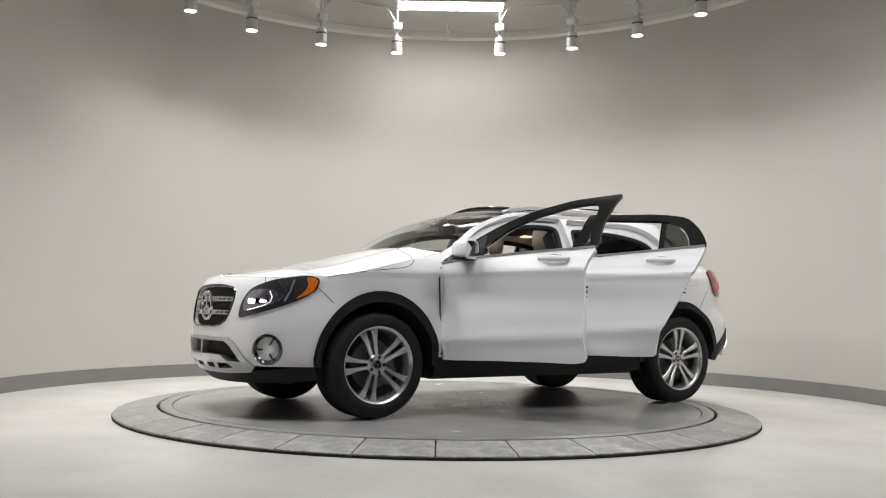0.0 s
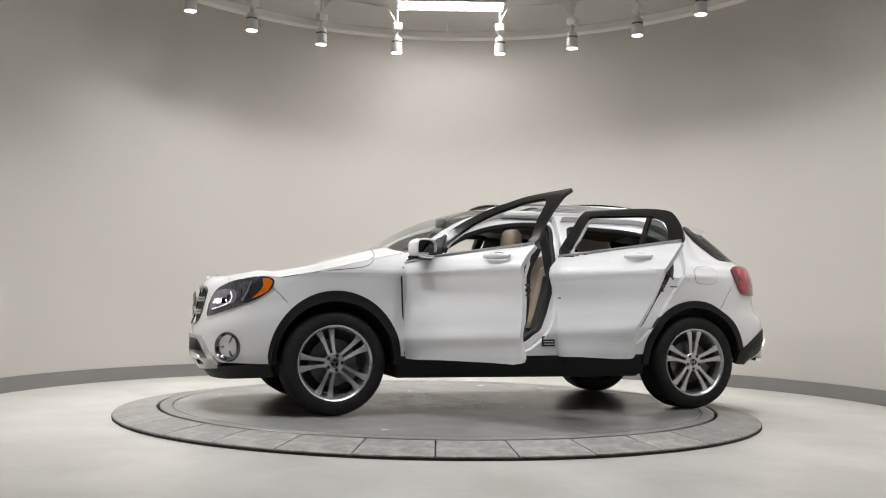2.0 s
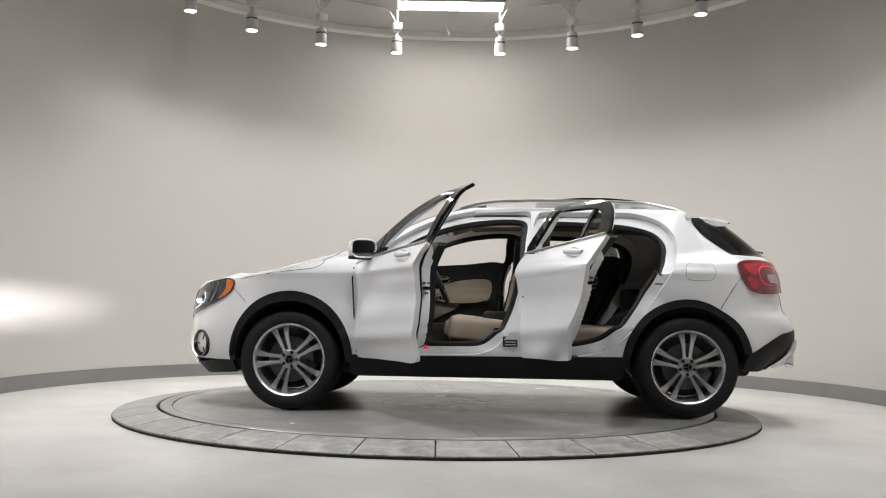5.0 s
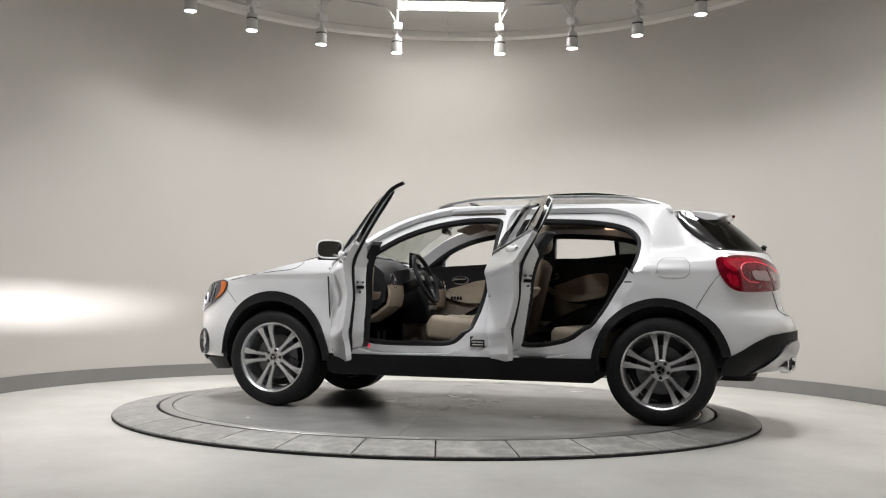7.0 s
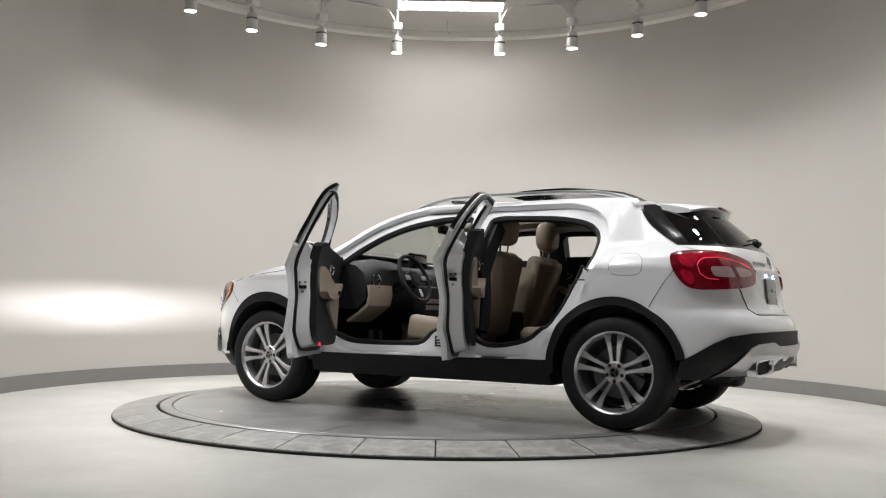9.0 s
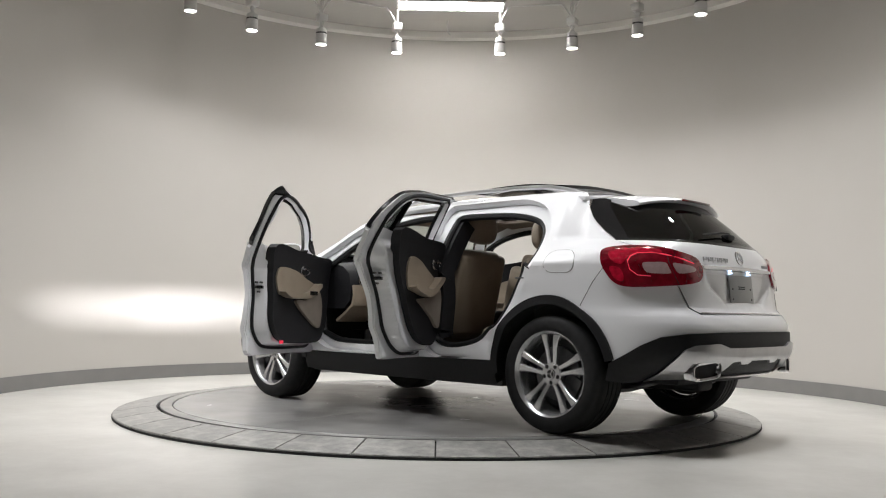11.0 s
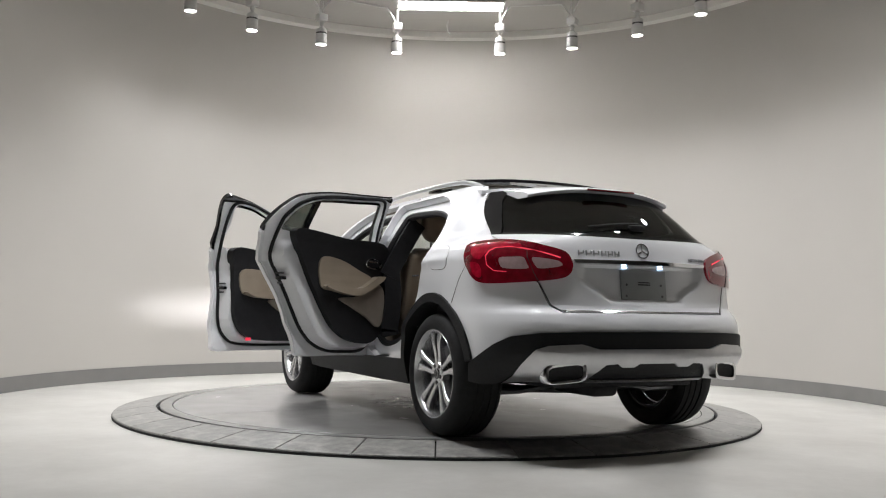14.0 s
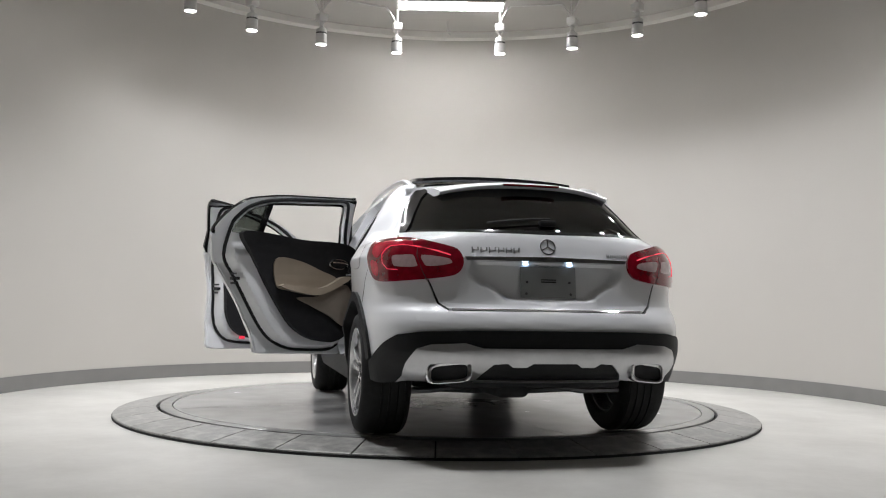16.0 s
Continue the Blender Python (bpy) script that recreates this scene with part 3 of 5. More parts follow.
def build_wheel(car, x, side, phase, front):
    y_face = 0.828 if front else 0.856
    wheel = new("wheel")
    wheel.parent = car
    tagged(wheel, "black tyre on a silver twin-spoke alloy wheel")
    wheel.matrix_basis = Matrix.Translation((x, y_face * side, AXLE_Z)) @ Matrix.Rotation(radians(-90 * side), 4, "X") @ Matrix.Rotation(radians(phase), 4, "Z")
    # local z points outwards
    bm = bmesh.new()
    prof = [(0.240, 0.010), (0.250, 0.022), (0.266, 0.028), (0.292, 0.030), (0.318, 0.022), (0.333, 0.006), (0.3395, -0.012), (0.345, -0.03)]
    for k in range(4):
        h = -0.045 - 0.043 * k
        prof += [(0.346, h + 0.006), (0.346, h - 0.026), (0.339, h - 0.028), (0.339, h - 0.034), (0.346, h - 0.036)]
    prof += [(0.340, -0.222), (0.325, -0.238), (0.29, -0.245), (0.25, -0.24), (0.232, -0.22)]
    lathe(bm, prof, 72)
    part("tyre", bm, RUBBER, wheel, "black treaded tyre")
    bm = bmesh.new()
    lathe(bm, [(0.251, 0.018), (0.247, 0.024), (0.236, 0.018), (0.226, -0.003), (0.214, -0.04), (0.208, -0.15), (0.224, -0.22), (0.24, -0.225)], 72)
    for i in range(WHEEL_SPOKES):
        base = 2 * math.pi * i / WHEEL_SPOKES
        for k in (-1, 1):
            rows = []
            for r, off, w, h0, dep in ((0.045, 0.017, 0.0135, -0.006, 0.045), (0.085, 0.021, 0.0125, -0.004, 0.04), (0.14, 0.027, 0.014, 0.004, 0.036), (0.185, 0.035, 0.018, 0.010, 0.032), (0.226, 0.044, 0.025, 0.008, 0.032)):
                c = k * off
                rows.append([(r, c - w, h0 - 0.005), (r, c - w + 0.004, h0), (r, c + w - 0.004, h0), (r, c + w, h0 - 0.005), (r, c + w * 0.8, h0 - dep), (r, c - w * 0.8, h0 - dep)])
            vs = [[bm.verts.new(Matrix.Rotation(base, 3, "Z") @ Vector(q)) for q in row] for row in rows]
            for a, b in zip(vs, vs[1:]):
                for j in range(6):
                    bm.faces.new((a[j], a[(j + 1) % 6], b[(j + 1) % 6], b[j]))
            bm.faces.new(vs[0])
            bm.faces.new(vs[-1])
    lathe(bm, [(0.0, -0.002), (0.062, -0.002), (0.068, -0.008), (0.068, -0.05)], 40)
    rim = part("rim", bm, ALLOY, wheel, "silver twin-spoke alloy rim", 40)
    bm = bmesh.new()
    lathe(bm, [(0.0, 0.002), (0.026, 0.002), (0.031, -0.002), (0.031, -0.01)], 32)
    part("hub_cap", bm, GLOSS_BLACK, rim)
    bm = bmesh.new()
    lathe(bm, [(0.024, 0.002), (0.025, 0.0045), (0.028, 0.0045), (0.029, 0.001)], 32)
    for k in range(3):
        box(bm, 0, 0.025, -0.002, 0.002, 0.001, 0.004, turn=Matrix.Rotation(radians(90 + 120 * k), 4, "Z"))
    part("emblem", bm, CHROME, rim)
    for i in range(5):
        a = radians(36 + 72 * i)
        bm = bmesh.new()
        lathe(bm, [(0.0, 0.003), (0.009, 0.003), (0.0115, 0.0), (0.0125, -0.004)], 14, Matrix.Translation((0.05 * math.cos(a), 0.05 * math.sin(a), 0)))
        part("lug_bolt", bm, GLOSS_BLACK, rim)
    bm = bmesh.new()
    lathe(bm, [(0.06, -0.07), (0.155, -0.07), (0.157, -0.074), (0.157, -0.09), (0.06, -0.09)], 48)
    part("brake_disc", bm, STEEL, wheel, "grey steel brake disc")
    bm = bmesh.new()
    box(bm, 0.09, 0.175, -0.06, 0.06, -0.12, -0.055, 0.012, Matrix.Rotation(radians(150 - phase), 4, "Z"))
    part("brake_caliper", bm, STEEL, wheel)
    bm = bmesh.new()
    lathe(bm, [(0.0, -0.13), (0.205, -0.13), (0.205, -0.135), (0.0, -0.135)], 40)
    part("backing_plate", bm, DARK, wheel)


def seat(car, x, y, name, label, rear=False):
    """A front seat with its cushion's front edge at x + 0.5."""
    base = new(name)
    base.parent = car
    tagged(base, label)
    base.location = (x, y, 0.36)
    bm = bmesh.new()
    box(bm, -0.02, 0.50, -0.20, 0.20, 0.10, 0.235, 0.045, Matrix.Rotation(radians(-6), 4, "Y"), 4)
    for k in (-1, 1):
        box(bm, -0.02, 0.47, k * 0.20 - 0.055, k * 0.20 + 0.055, 0.08, 0.265, 0.045, Matrix.Rotation(radians(-6), 4, "Y"), 4)
    part("cushion", bm, BEIGE, base)
    lean = Matrix.Translation((-0.02, 0, 0.16)) @ Matrix.Rotation(radians(-13), 4, "Y")
    bm = bmesh.new()
    box(bm, -0.09, 0.045, -0.19, 0.19, 0.0, 0.62, 0.05, lean, 4)
    for k in (-1, 1):
        box(bm, -0.09, 0.085, k * 0.20 - 0.05, k * 0.20 + 0.05, 0.03, 0.52, 0.045, lean, 4)
    box(bm, -0.10, -0.02, -0.24, 0.24, 0.02, 0.60, 0.04, lean, 3)
    part("backrest", bm, BEIGE, base)
    for k in (-1, 1):
        bm = bmesh.new()
        tube(bm, [lean @ Vector((-0.03, k * 0.06, 0.60)), lean @ Vector((-0.025, k * 0.06, 0.72))], 0.007)
        part("headrest_post", bm, CHROME, base, "chrome headrest post")
    bm = bmesh.new()
    v = bmesh.ops.create_uvsphere(bm, u_segments=24, v_segments=16, radius=1)["verts"]
    for q in v:
        for i in range(3):
            c = q.co[i]
            q.co[i] = math.copysign(abs(c) ** 0.72, c)
    bmesh.ops.transform(bm, matrix=lean @ Matrix.LocRotScale((-0.01, 0, 0.775), Euler((0, radians(12), 0)), (0.070, 0.135, 0.115)), verts=v)
    part("headrest", bm, BEIGE, base)
    bm = bmesh.new()
    box(bm, -0.05, 0.45, -0.23, 0.23, 0.0, 0.10, 0.02)
    part("seat_base", bm, INTERIOR, base, "black seat base")


def build_interior(car):
    bm = bmesh.new()
    box(bm, -0.95, 0.93, -0.80, 0.80, 0.33, 0.375, 0.01)
    box(bm, -1.85, -0.94, -0.60, 0.60, 0.335, 0.375, 0.01)
    box(bm, 0.86, 0.95, -0.78, 0.78, 0.36, 0.98, 0.01)
    box(bm, 0.55, 0.90, -0.72, 0.72, 0.36, 0.40, 0.02, Matrix.Translation((0, 0, 0)))
    part("cabin_floor", bm, CARPET, car, "black carpeted cabin floor")
    # dashboard: a bulged cross-section carried across the car
    bm = bmesh.new()
    prof = [(0.90, 0.70), (0.60, 0.70), (0.535, 0.76), (0.53, 0.86), (0.55, 0.955), (0.62, 1.01), (0.75, 1.035), (0.90, 1.05)]
    rows = []
    for j in range(25):
        y = -0.76 + 1.52 * j / 24
        hood = 0.045 * math.exp(-((y - 0.37) / 0.17) ** 2)
        pull = -0.02 * math.exp(-((y - 0.0) / 0.2) ** 2)
        rows.append([(x - hood * (0.9 if z > 0.9 and x < 0.7 else 0.2) + pull, y, z + (hood if 0.94 < z and x < 0.8 else 0)) for x, z in prof])
    grid(bm, rows)
    for row in (rows[0], rows[-1]):
        bm.faces.new([bm.verts.new(q) for q in row])
    dash = part("dashboard", bm, INTERIOR, car, "black dashboard with beige lower panels", 50)
    for y0, y1 in ((0.46, 0.75), (-0.75, -0.2)):
        bm = bmesh.new()
        rows = []
        for j in range(9):
            y = y0 + (y1 - y0) * j / 8
            rows.append([(0.525, y, 0.87), (0.515, y, 0.80), (0.53, y, 0.735), (0.60, y, 0.68), (0.70, y, 0.62)])
        grid(bm, rows)
        thick(bm, 0.02)
        part("lower_panel", bm, BEIGE, dash, "beige lower dashboard panel")
    for y in (0.64, 0.10, -0.10, -0.64):
        bm = bmesh.new()
        m = Matrix.Translation((0.53, y, 0.90)) @ Matrix.Rotation(radians(-80), 4, "Y")
        lathe(bm, [(0.052, 0.0), (0.056, 0.018), (0.048, 0.02), (0.044, 0.005)], 28, m)
        for k in range(3):
            box(bm, -0.045, 0.045, -0.004, 0.004, 0.006, 0.012, 0, m @ Matrix.Rotation(radians(60 * k), 4, "Z"))
        part("air_vent", bm, CHROME, dash, "round chrome air vent")
    bm = bmesh.new()
    box(bm, 0.555, 0.575, -0.13, 0.13, 1.02, 1.14, 0.008)
    part("screen", bm, GLOSS_BLACK, dash, "dark central display screen")
    # centre console
    bm = bmesh.new()
    box(bm, 0.0, 0.62, -0.11, 0.11, 0.37, 0.60, 0.03, None, 3)
    box(bm, 0.42, 0.62, -0.13, 0.13, 0.55, 0.88, 0.02)
    box(bm, -0.32, 0.02, -0.10, 0.10, 0.37, 0.70, 0.03, None, 3)
    console = part("console", bm, INTERIOR, car, "black centre console with grey buttons")
    bm = bmesh.new()
    for k in range(2):
        for j in range(6):
            box(bm, 0.412, 0.42, -0.11 + 0.037 * j, -0.08 + 0.037 * j, 0.70 + 0.05 * k, 0.735 + 0.05 * k, 0.003)
    part("button_row", bm, SATIN, console)
    bm = bmesh.new()
    box(bm, 0.20, 0.62, 0.112, 0.13, 0.38, 0.60, 0.008)
    box(bm, 0.20, 0.62, -0.13, -0.112, 0.38, 0.60, 0.008)
    part("console_side", bm, BEIGE_DARK, console)
    # steering wheel
    wheel = new("steering_wheel")
    wheel.parent = car
    tagged(wheel, "black leather steering wheel with silver spokes")
    wheel.matrix_basis = Matrix.Translation((0.36, 0.37, 0.93)) @ Matrix.Rotation(radians(-66), 4, "Y")
    bm = bmesh.new()
    tube(bm, [(0.182 * math.cos(2 * math.pi * i / 40), 0.182 * math.sin(2 * math.pi * i / 40), 0) for i in range(40)], 0.016, 10, True)
    part("wheel_rim", bm, INTERIOR, wheel)
    bm = bmesh.new()
    lathe(bm, [(0, 0.02), (0.05, 0.018), (0.07, 0.0), (0.07, -0.04), (0, -0.05)], 28)
    box(bm, -0.022, 0.022, -0.17, 0.17, -0.015, 0.008, 0.006)
    box(bm, -0.17, 0, -0.02, 0.02, -0.015, 0.008, 0.006)
    part("airbag_hub", bm, INTERIOR, wheel)
    for b in ((-0.018, 0.018, 0.08, 0.14), (-0.018, 0.018, -0.14, -0.08), (-0.15, -0.09, -0.016, 0.016)):
        bm = bmesh.new()
        box(bm, *b, 0.008, 0.013, 0.002)
        part("spoke_trim", bm, SATIN, wheel, "silver spoke trim")
    bm = bmesh.new()
    lathe(bm, [(0.035, -0.04), (0.045, -0.22), (0, -0.22)], 20)
    part("column", bm, INTERIOR, wheel)
    for y in (0.30, 0.42):
        bm = bmesh.new()
        box(bm, 0.70, 0.72, y - 0.03, y + 0.03, 0.46, 0.54, 0.006)
        box(bm, 0.72, 0.86, y - 0.01, y + 0.01, 0.52, 0.54, 0.003)
        part("pedal", bm, STEEL, car)
    seat(car, -0.18, 0.37, "front_seat", "beige leather front seat with headrest")
    seat(car, -0.18, -0.37, "front_seat", "beige leather front seat with headrest")
    # rear bench
    bench = new("rear_bench")
    bench.parent = car
    tagged(bench, "beige leather rear bench with headrests")
    bm = bmesh.new()
    box(bm, -1.15, -0.61, -0.64, 0.64, 0.40, 0.60, 0.05, None, 4)
    part("cushion", bm, BEIGE, bench)
    bm = bmesh.new()
    lean = Matrix.Translation((-1.15, 0, 0.5)) @ Matrix.Rotation(radians(-22), 4, "Y")
    for y0, y1 in ((-0.63, -0.13), (-0.12, 0.12), (0.13, 0.63)):
        box(bm, -0.10, 0.03, y0, y1, 0.0, 0.56, 0.045, lean, 4)
    part("backrest", bm, BEIGE, bench)
    for y in (-0.38, 0.0, 0.38):
        bm = bmesh.new()
        box(bm, -0.08, 0.02, y - 0.12, y + 0.12, 0.55, 0.68, 0.04, lean, 4)
        part("headrest", bm, BEIGE, bench)
    bm = bmesh.new()
    box(bm, -1.95, -1.42, -0.62, 0.62, 0.36, 0.96, 0.02)
    part("load_cover", bm, INTERIOR, car, "black luggage compartment cover")
    for k in (-1, 1):
        bm = bmesh.new()
        box(bm, -1.50, -1.14, k * 0.63, k * 0.77, 0.36, 0.90, 0.04)
        part("side_trim", bm, INTERIOR, car)
    # headliner and what hangs from it
    bm = bmesh.new()
    hole = rounded([(0.0, -0.40), (0.0, 0.40), (-0.46, 0.40), (-0.46, -0.40)], 3, 0.1)
    sheet(bm, [(0.10, -0.60), (0.10, 0.60), (-1.45, 0.60), (-1.45, -0.60)], [hole], lambda u, v, w: roof_at(u, v, w, 0.045), 0.1, True)
    part("headliner", bm, BEIGE_DARK, car, "beige fabric headliner")
    bm = bmesh.new()
    box(bm, 0.30, 0.325, -0.115, 0.115, 1.285, 1.355, 0.012)
    box(bm, 0.33, 0.40, -0.04, 0.04, 1.34, 1.41, 0.01)
    part("rear_view_mirror", bm, GLOSS_BLACK, car, "black rear view mirror")
    for y in (0.37, -0.37):
        bm = bmesh.new()
        box(bm, -0.01, 0.17, -0.19, 0.19, -0.012, 0.012, 0.01, Matrix.Translation((0.12, y, 1.385)) @ Matrix.Rotation(radians(18), 4, "Y"))
        part("sun_visor", bm, BEIGE_DARK, car)
    for k in (-1, 1):
        bm = bmesh.new()
        tube(bm, [skin_at(sx(-0.33), 1.32, 0.09, k), skin_at(sx(-0.335), 1.1, 0.075, k), (-0.33, k * 0.75, 0.75), (-0.30, k * 0.74, 0.45)], 0.014, 6)
        part("seat_belt", bm, INTERIOR, car, "black seat belt")
        bm = bmesh.new()
        box(bm, -0.95, -0.85, k * 0.55 - 0.03, k * 0.55 + 0.03, 1.365, 1.385, 0.006)
        part("reading_lamp", bm, WARM_LIT, car, "small glowing reading lamp")


def build_door(car, which, side, angle):
    if which == "front":
        hinge = (0.865, 0.82 * side, 0)
        lower = [(0.87, 1.005), (0.60, 1.045), (0.2, 1.075), (-0.21, 1.102), (-0.185, 1.03), (-0.165, 0.95), (-0.16, 0.80), (-0.165, 0.62), (-0.16, 0.50), (-0.155, 0.395), (0.1, 0.386), (0.5, 0.38), (0.85, 0.375), (0.868, 0.43), (0.872, 0.7)]
        upper = [(0.85, 1.012), (0.60, 1.047), (0.2, 1.077), (-0.208, 1.104), (-0.235, 1.25), (-0.285, 1.40), (-0.298, 1.455), (-0.24, 1.455), (0.0, 1.425), (0.12, 1.395), (0.25, 1.362), (0.38, 1.312), (0.5, 1.255), (0.62, 1.185), (0.74, 1.105)]
        window = [(0.54, 1.062), (0.2, 1.085), (-0.145, 1.11), (-0.165, 1.25), (-0.18, 1.36), (-0.15, 1.395), (0.0, 1.382), (0.12, 1.35), (0.25, 1.312), (0.38, 1.252), (0.48, 1.185), (0.56, 1.11)]
        inner = [(0.86, 1.0), (0.60, 1.04), (0.2, 1.065), (-0.165, 1.09), (-0.135, 0.95), (-0.13, 0.80), (-0.12, 0.62), (-0.08, 0.51), (0.0, 0.45), (0.2, 0.43), (0.5, 0.425), (0.70, 0.43), (0.80, 0.50), (0.85, 0.65)]
        trim = [(0.83, 1.035), (0.60, 1.062), (0.2, 1.085), (-0.125, 1.105), (-0.095, 0.95), (-0.085, 0.80), (-0.07, 0.64), (-0.02, 0.54), (0.06, 0.485), (0.2, 0.462), (0.6, 0.458), (0.72, 0.50), (0.78, 0.62), (0.82, 0.8)]
        arm = [(-0.03, 0.955), (0.21, 0.952), (0.40, 0.90), (0.545, 0.862), (0.50, 0.83), (0.36, 0.79), (0.08, 0.785), (-0.025, 0.80)]
        rest = [(-0.02, 0.805), (0.08, 0.768), (0.36, 0.768), (0.56, 0.84), (0.57, 0.87), (0.53, 0.868), (0.36, 0.805), (0.1, 0.805)]
        pocket = [(0.22, 0.745), (0.40, 0.762), (0.60, 0.82), (0.66, 0.68), (0.62, 0.56), (0.42, 0.63)]
        handle_x, handle_z, inside_x, inside_z = 0.045, 1.028, 0.38, 0.955
        catch_x, catch_z, low_x = -0.135, 0.83, 0.05
    else:
        hinge = (-0.26, 0.82 * side, 0)
        lower = [(-0.25, 1.094), (-0.7, 1.125), (-1.245, 1.165), (-1.235, 1.10), (-1.20, 1.0), (-1.115, 0.85), (-1.025, 0.70), (-0.96, 0.58), (-0.925, 0.47), (-0.905, 0.404), (-0.5, 0.394), (-0.25, 0.390), (-0.235, 0.43), (-0.235, 0.8)]
        upper = [(-0.255, 1.096), (-0.7, 1.127), (-1.248, 1.167), (-1.25, 1.20), (-1.20, 1.28), (-1.12, 1.355), (-1.05, 1.388), (-0.85, 1.417), (-0.6, 1.427), (-0.36, 1.435), (-0.315, 1.432), (-0.285, 1.3)]
        window = [(-0.345, 1.108), (-0.7, 1.135), (-1.13, 1.167), (-1.13, 1.205), (-1.10, 1.262), (-1.04, 1.318), (-0.90, 1.36), (-0.6, 1.378), (-0.42, 1.388), (-0.385, 1.37), (-0.36, 1.25)]
        inner = [(-0.285, 1.085), (-0.7, 1.115), (-1.185, 1.15), (-1.15, 1.03), (-1.075, 0.90), (-1.0, 0.76), (-0.90, 0.60), (-0.82, 0.50), (-0.70, 0.44), (-0.55, 0.425), (-0.37, 0.43), (-0.29, 0.50), (-0.28, 0.8)]
        trim = [(-0.285, 1.10), (-0.7, 1.14), (-1.10, 1.172), (-1.03, 1.05), (-0.955, 0.94), (-0.875, 0.80), (-0.795, 0.68), (-0.715, 0.58), (-0.62, 0.515), (-0.52, 0.485), (-0.40, 0.48), (-0.31, 0.54), (-0.285, 0.8)]
        arm = [(-0.855, 1.01), (-0.69, 1.005), (-0.515, 0.945), (-0.40, 0.90), (-0.45, 0.85), (-0.60, 0.80), (-0.78, 0.815), (-0.84, 0.84)]
        rest = [(-0.83, 0.835), (-0.70, 0.80), (-0.54, 0.788), (-0.34, 0.882), (-0.315, 0.912), (-0.38, 0.908), (-0.53, 0.835), (-0.70, 0.838), (-0.80, 0.852)]
        pocket = [(-0.69, 0.765), (-0.54, 0.78), (-0.33, 0.86), (-0.28, 0.714), (-0.33, 0.585), (-0.45, 0.65), (-0.60, 0.72)]
        handle_x, handle_z, inside_x, inside_z = -0.955, 1.066, -0.39, 0.995
        catch_x, catch_z, low_x = -1.10, 0.88, -0.62
    lean = dict(side=side, origin=hinge)
    door = panel(which + "_door", on_x(rounded(lower, 3)), [], WHITE, car, 0.0, 0.028, "open white " + which + " door" if angle else "closed white " + which + " door", step=0.03, **lean)
    door.matrix_basis = pose(*hinge, 0, 0, -angle * side)
    panel("window_frame", on_x(rounded(upper, 3)), [on_x(rounded(window, 3))], GLOSS_BLACK, door, 0.0, 0.022, "gloss black window frame", **lean)
    # one pressed inner shell: a flange out to the edge, a seal line, then a wall into the depth
    kb = 4 if which == "front" else 3
    edge = widened(rounded(lower[kb - 1:] + [lower[0]] + upper[kb:][::-1], 5), -0.012, -9, 9, 9)
    opening = rounded(window, 5)
    loop = widened(opening, 0.02, -9, 9, 9)
    upper_seal = [q for q in loop if q[1] > (1.13 if which == "front" else 1.185)]
    k = max(range(len(upper_seal)), key=lambda i: (Vector(upper_seal[i]) - Vector(upper_seal[i - 1])).length)
    upper_seal = upper_seal[k:] + upper_seal[:k]
    if upper_seal[0][0] < upper_seal[-1][0]:
        upper_seal = upper_seal[::-1]
    seal_line = rounded(inner[kb:] + [inner[0]] + upper_seal[::4], 4)

    def inward(x, z):
        """Distance to the seal line, positive inside it."""
        best, inside = 9.0, False
        n = len(seal_line)
        for i in range(n):
            (ax, az), (bx, bz) = seal_line[i - 1], seal_line[i]
            if (az > z) != (bz > z) and x < (bx - ax) * (z - az) / (bz - az) + ax:
                inside = not inside
            dx, dz = bx - ax, bz - az
            t = max(0.0, min(1.0, ((x - ax) * dx + (z - az) * dz) / (dx * dx + dz * dz + 1e-12)))
            best = min(best, math.hypot(x - ax - t * dx, z - az - t * dz))
        return best if inside else -best

    def calm(x, z, d):
        """A point d metres inside an evened-out copy of the skin."""
        u = sx(x)
        y = sum(M(u, min(1.43, max(0.40, z + h)))[1] for h in (-0.12, -0.06, 0.0, 0.06, 0.12)) / 5
        w = min(1.0, max(0.0, (d - 0.03) / 0.03))
        y = M(u, z)[1] * (1 - w) + y * w
        return Vector((M(u, z)[0], (y - d) * side, z)) - Vector(hinge)

    def shell_depth(x, z):
        q = inward(x, z)
        deep = 0.128 - 0.062 * sm(1.02, 1.12, z)
        if q < 0:
            return 0.042 + 0.008 * max(-1.0, q / 0.04)
        t = min(1.0, q / 0.032)
        return 0.042 + (deep - 0.042) * t * t * (3 - 2 * t)

    def inner_piece(name, outline, holes, mat, d0, d1, label, step=0.04, depth_at=None):
        bm = bmesh.new()
        sheet(bm, outline, holes, lambda x, z, w: calm(x, z, depth_at(x, z) if depth_at and w > 0.5 else d0 + (d1 - d0) * w), step, True)
        return part(name, bm, mat, door, label, 40.0)
    inner_piece("inner_shell", edge, [opening], WHITE if angle else INTERIOR, 0.020, 0.03, "white painted inner door shell" if angle else "black inner door shell", 0.018, shell_depth)
    bm = bmesh.new()
    tube(bm, [calm(x, z, 0.047) for x, z in seal_line], 0.0115, 8, True)
    part("weather_strip", bm, SEAL, door, "black rubber weather strip")
    inner_piece("trim_panel", rounded(trim, 5), [], INTERIOR, 0.11, 0.168, "black soft inner door panel")
    inner_piece("panel_insert", rounded(arm, 5), [], BEIGE, 0.146, 0.180, "beige leather door insert")
    inner_piece("armrest", rounded(rest, 5), [], BEIGE, 0.146, 0.228, "beige padded armrest")
    inner_piece("door_pocket", rounded(pocket, 5), [], BEIGE_DARK, 0.146, 0.188, "beige door pocket")
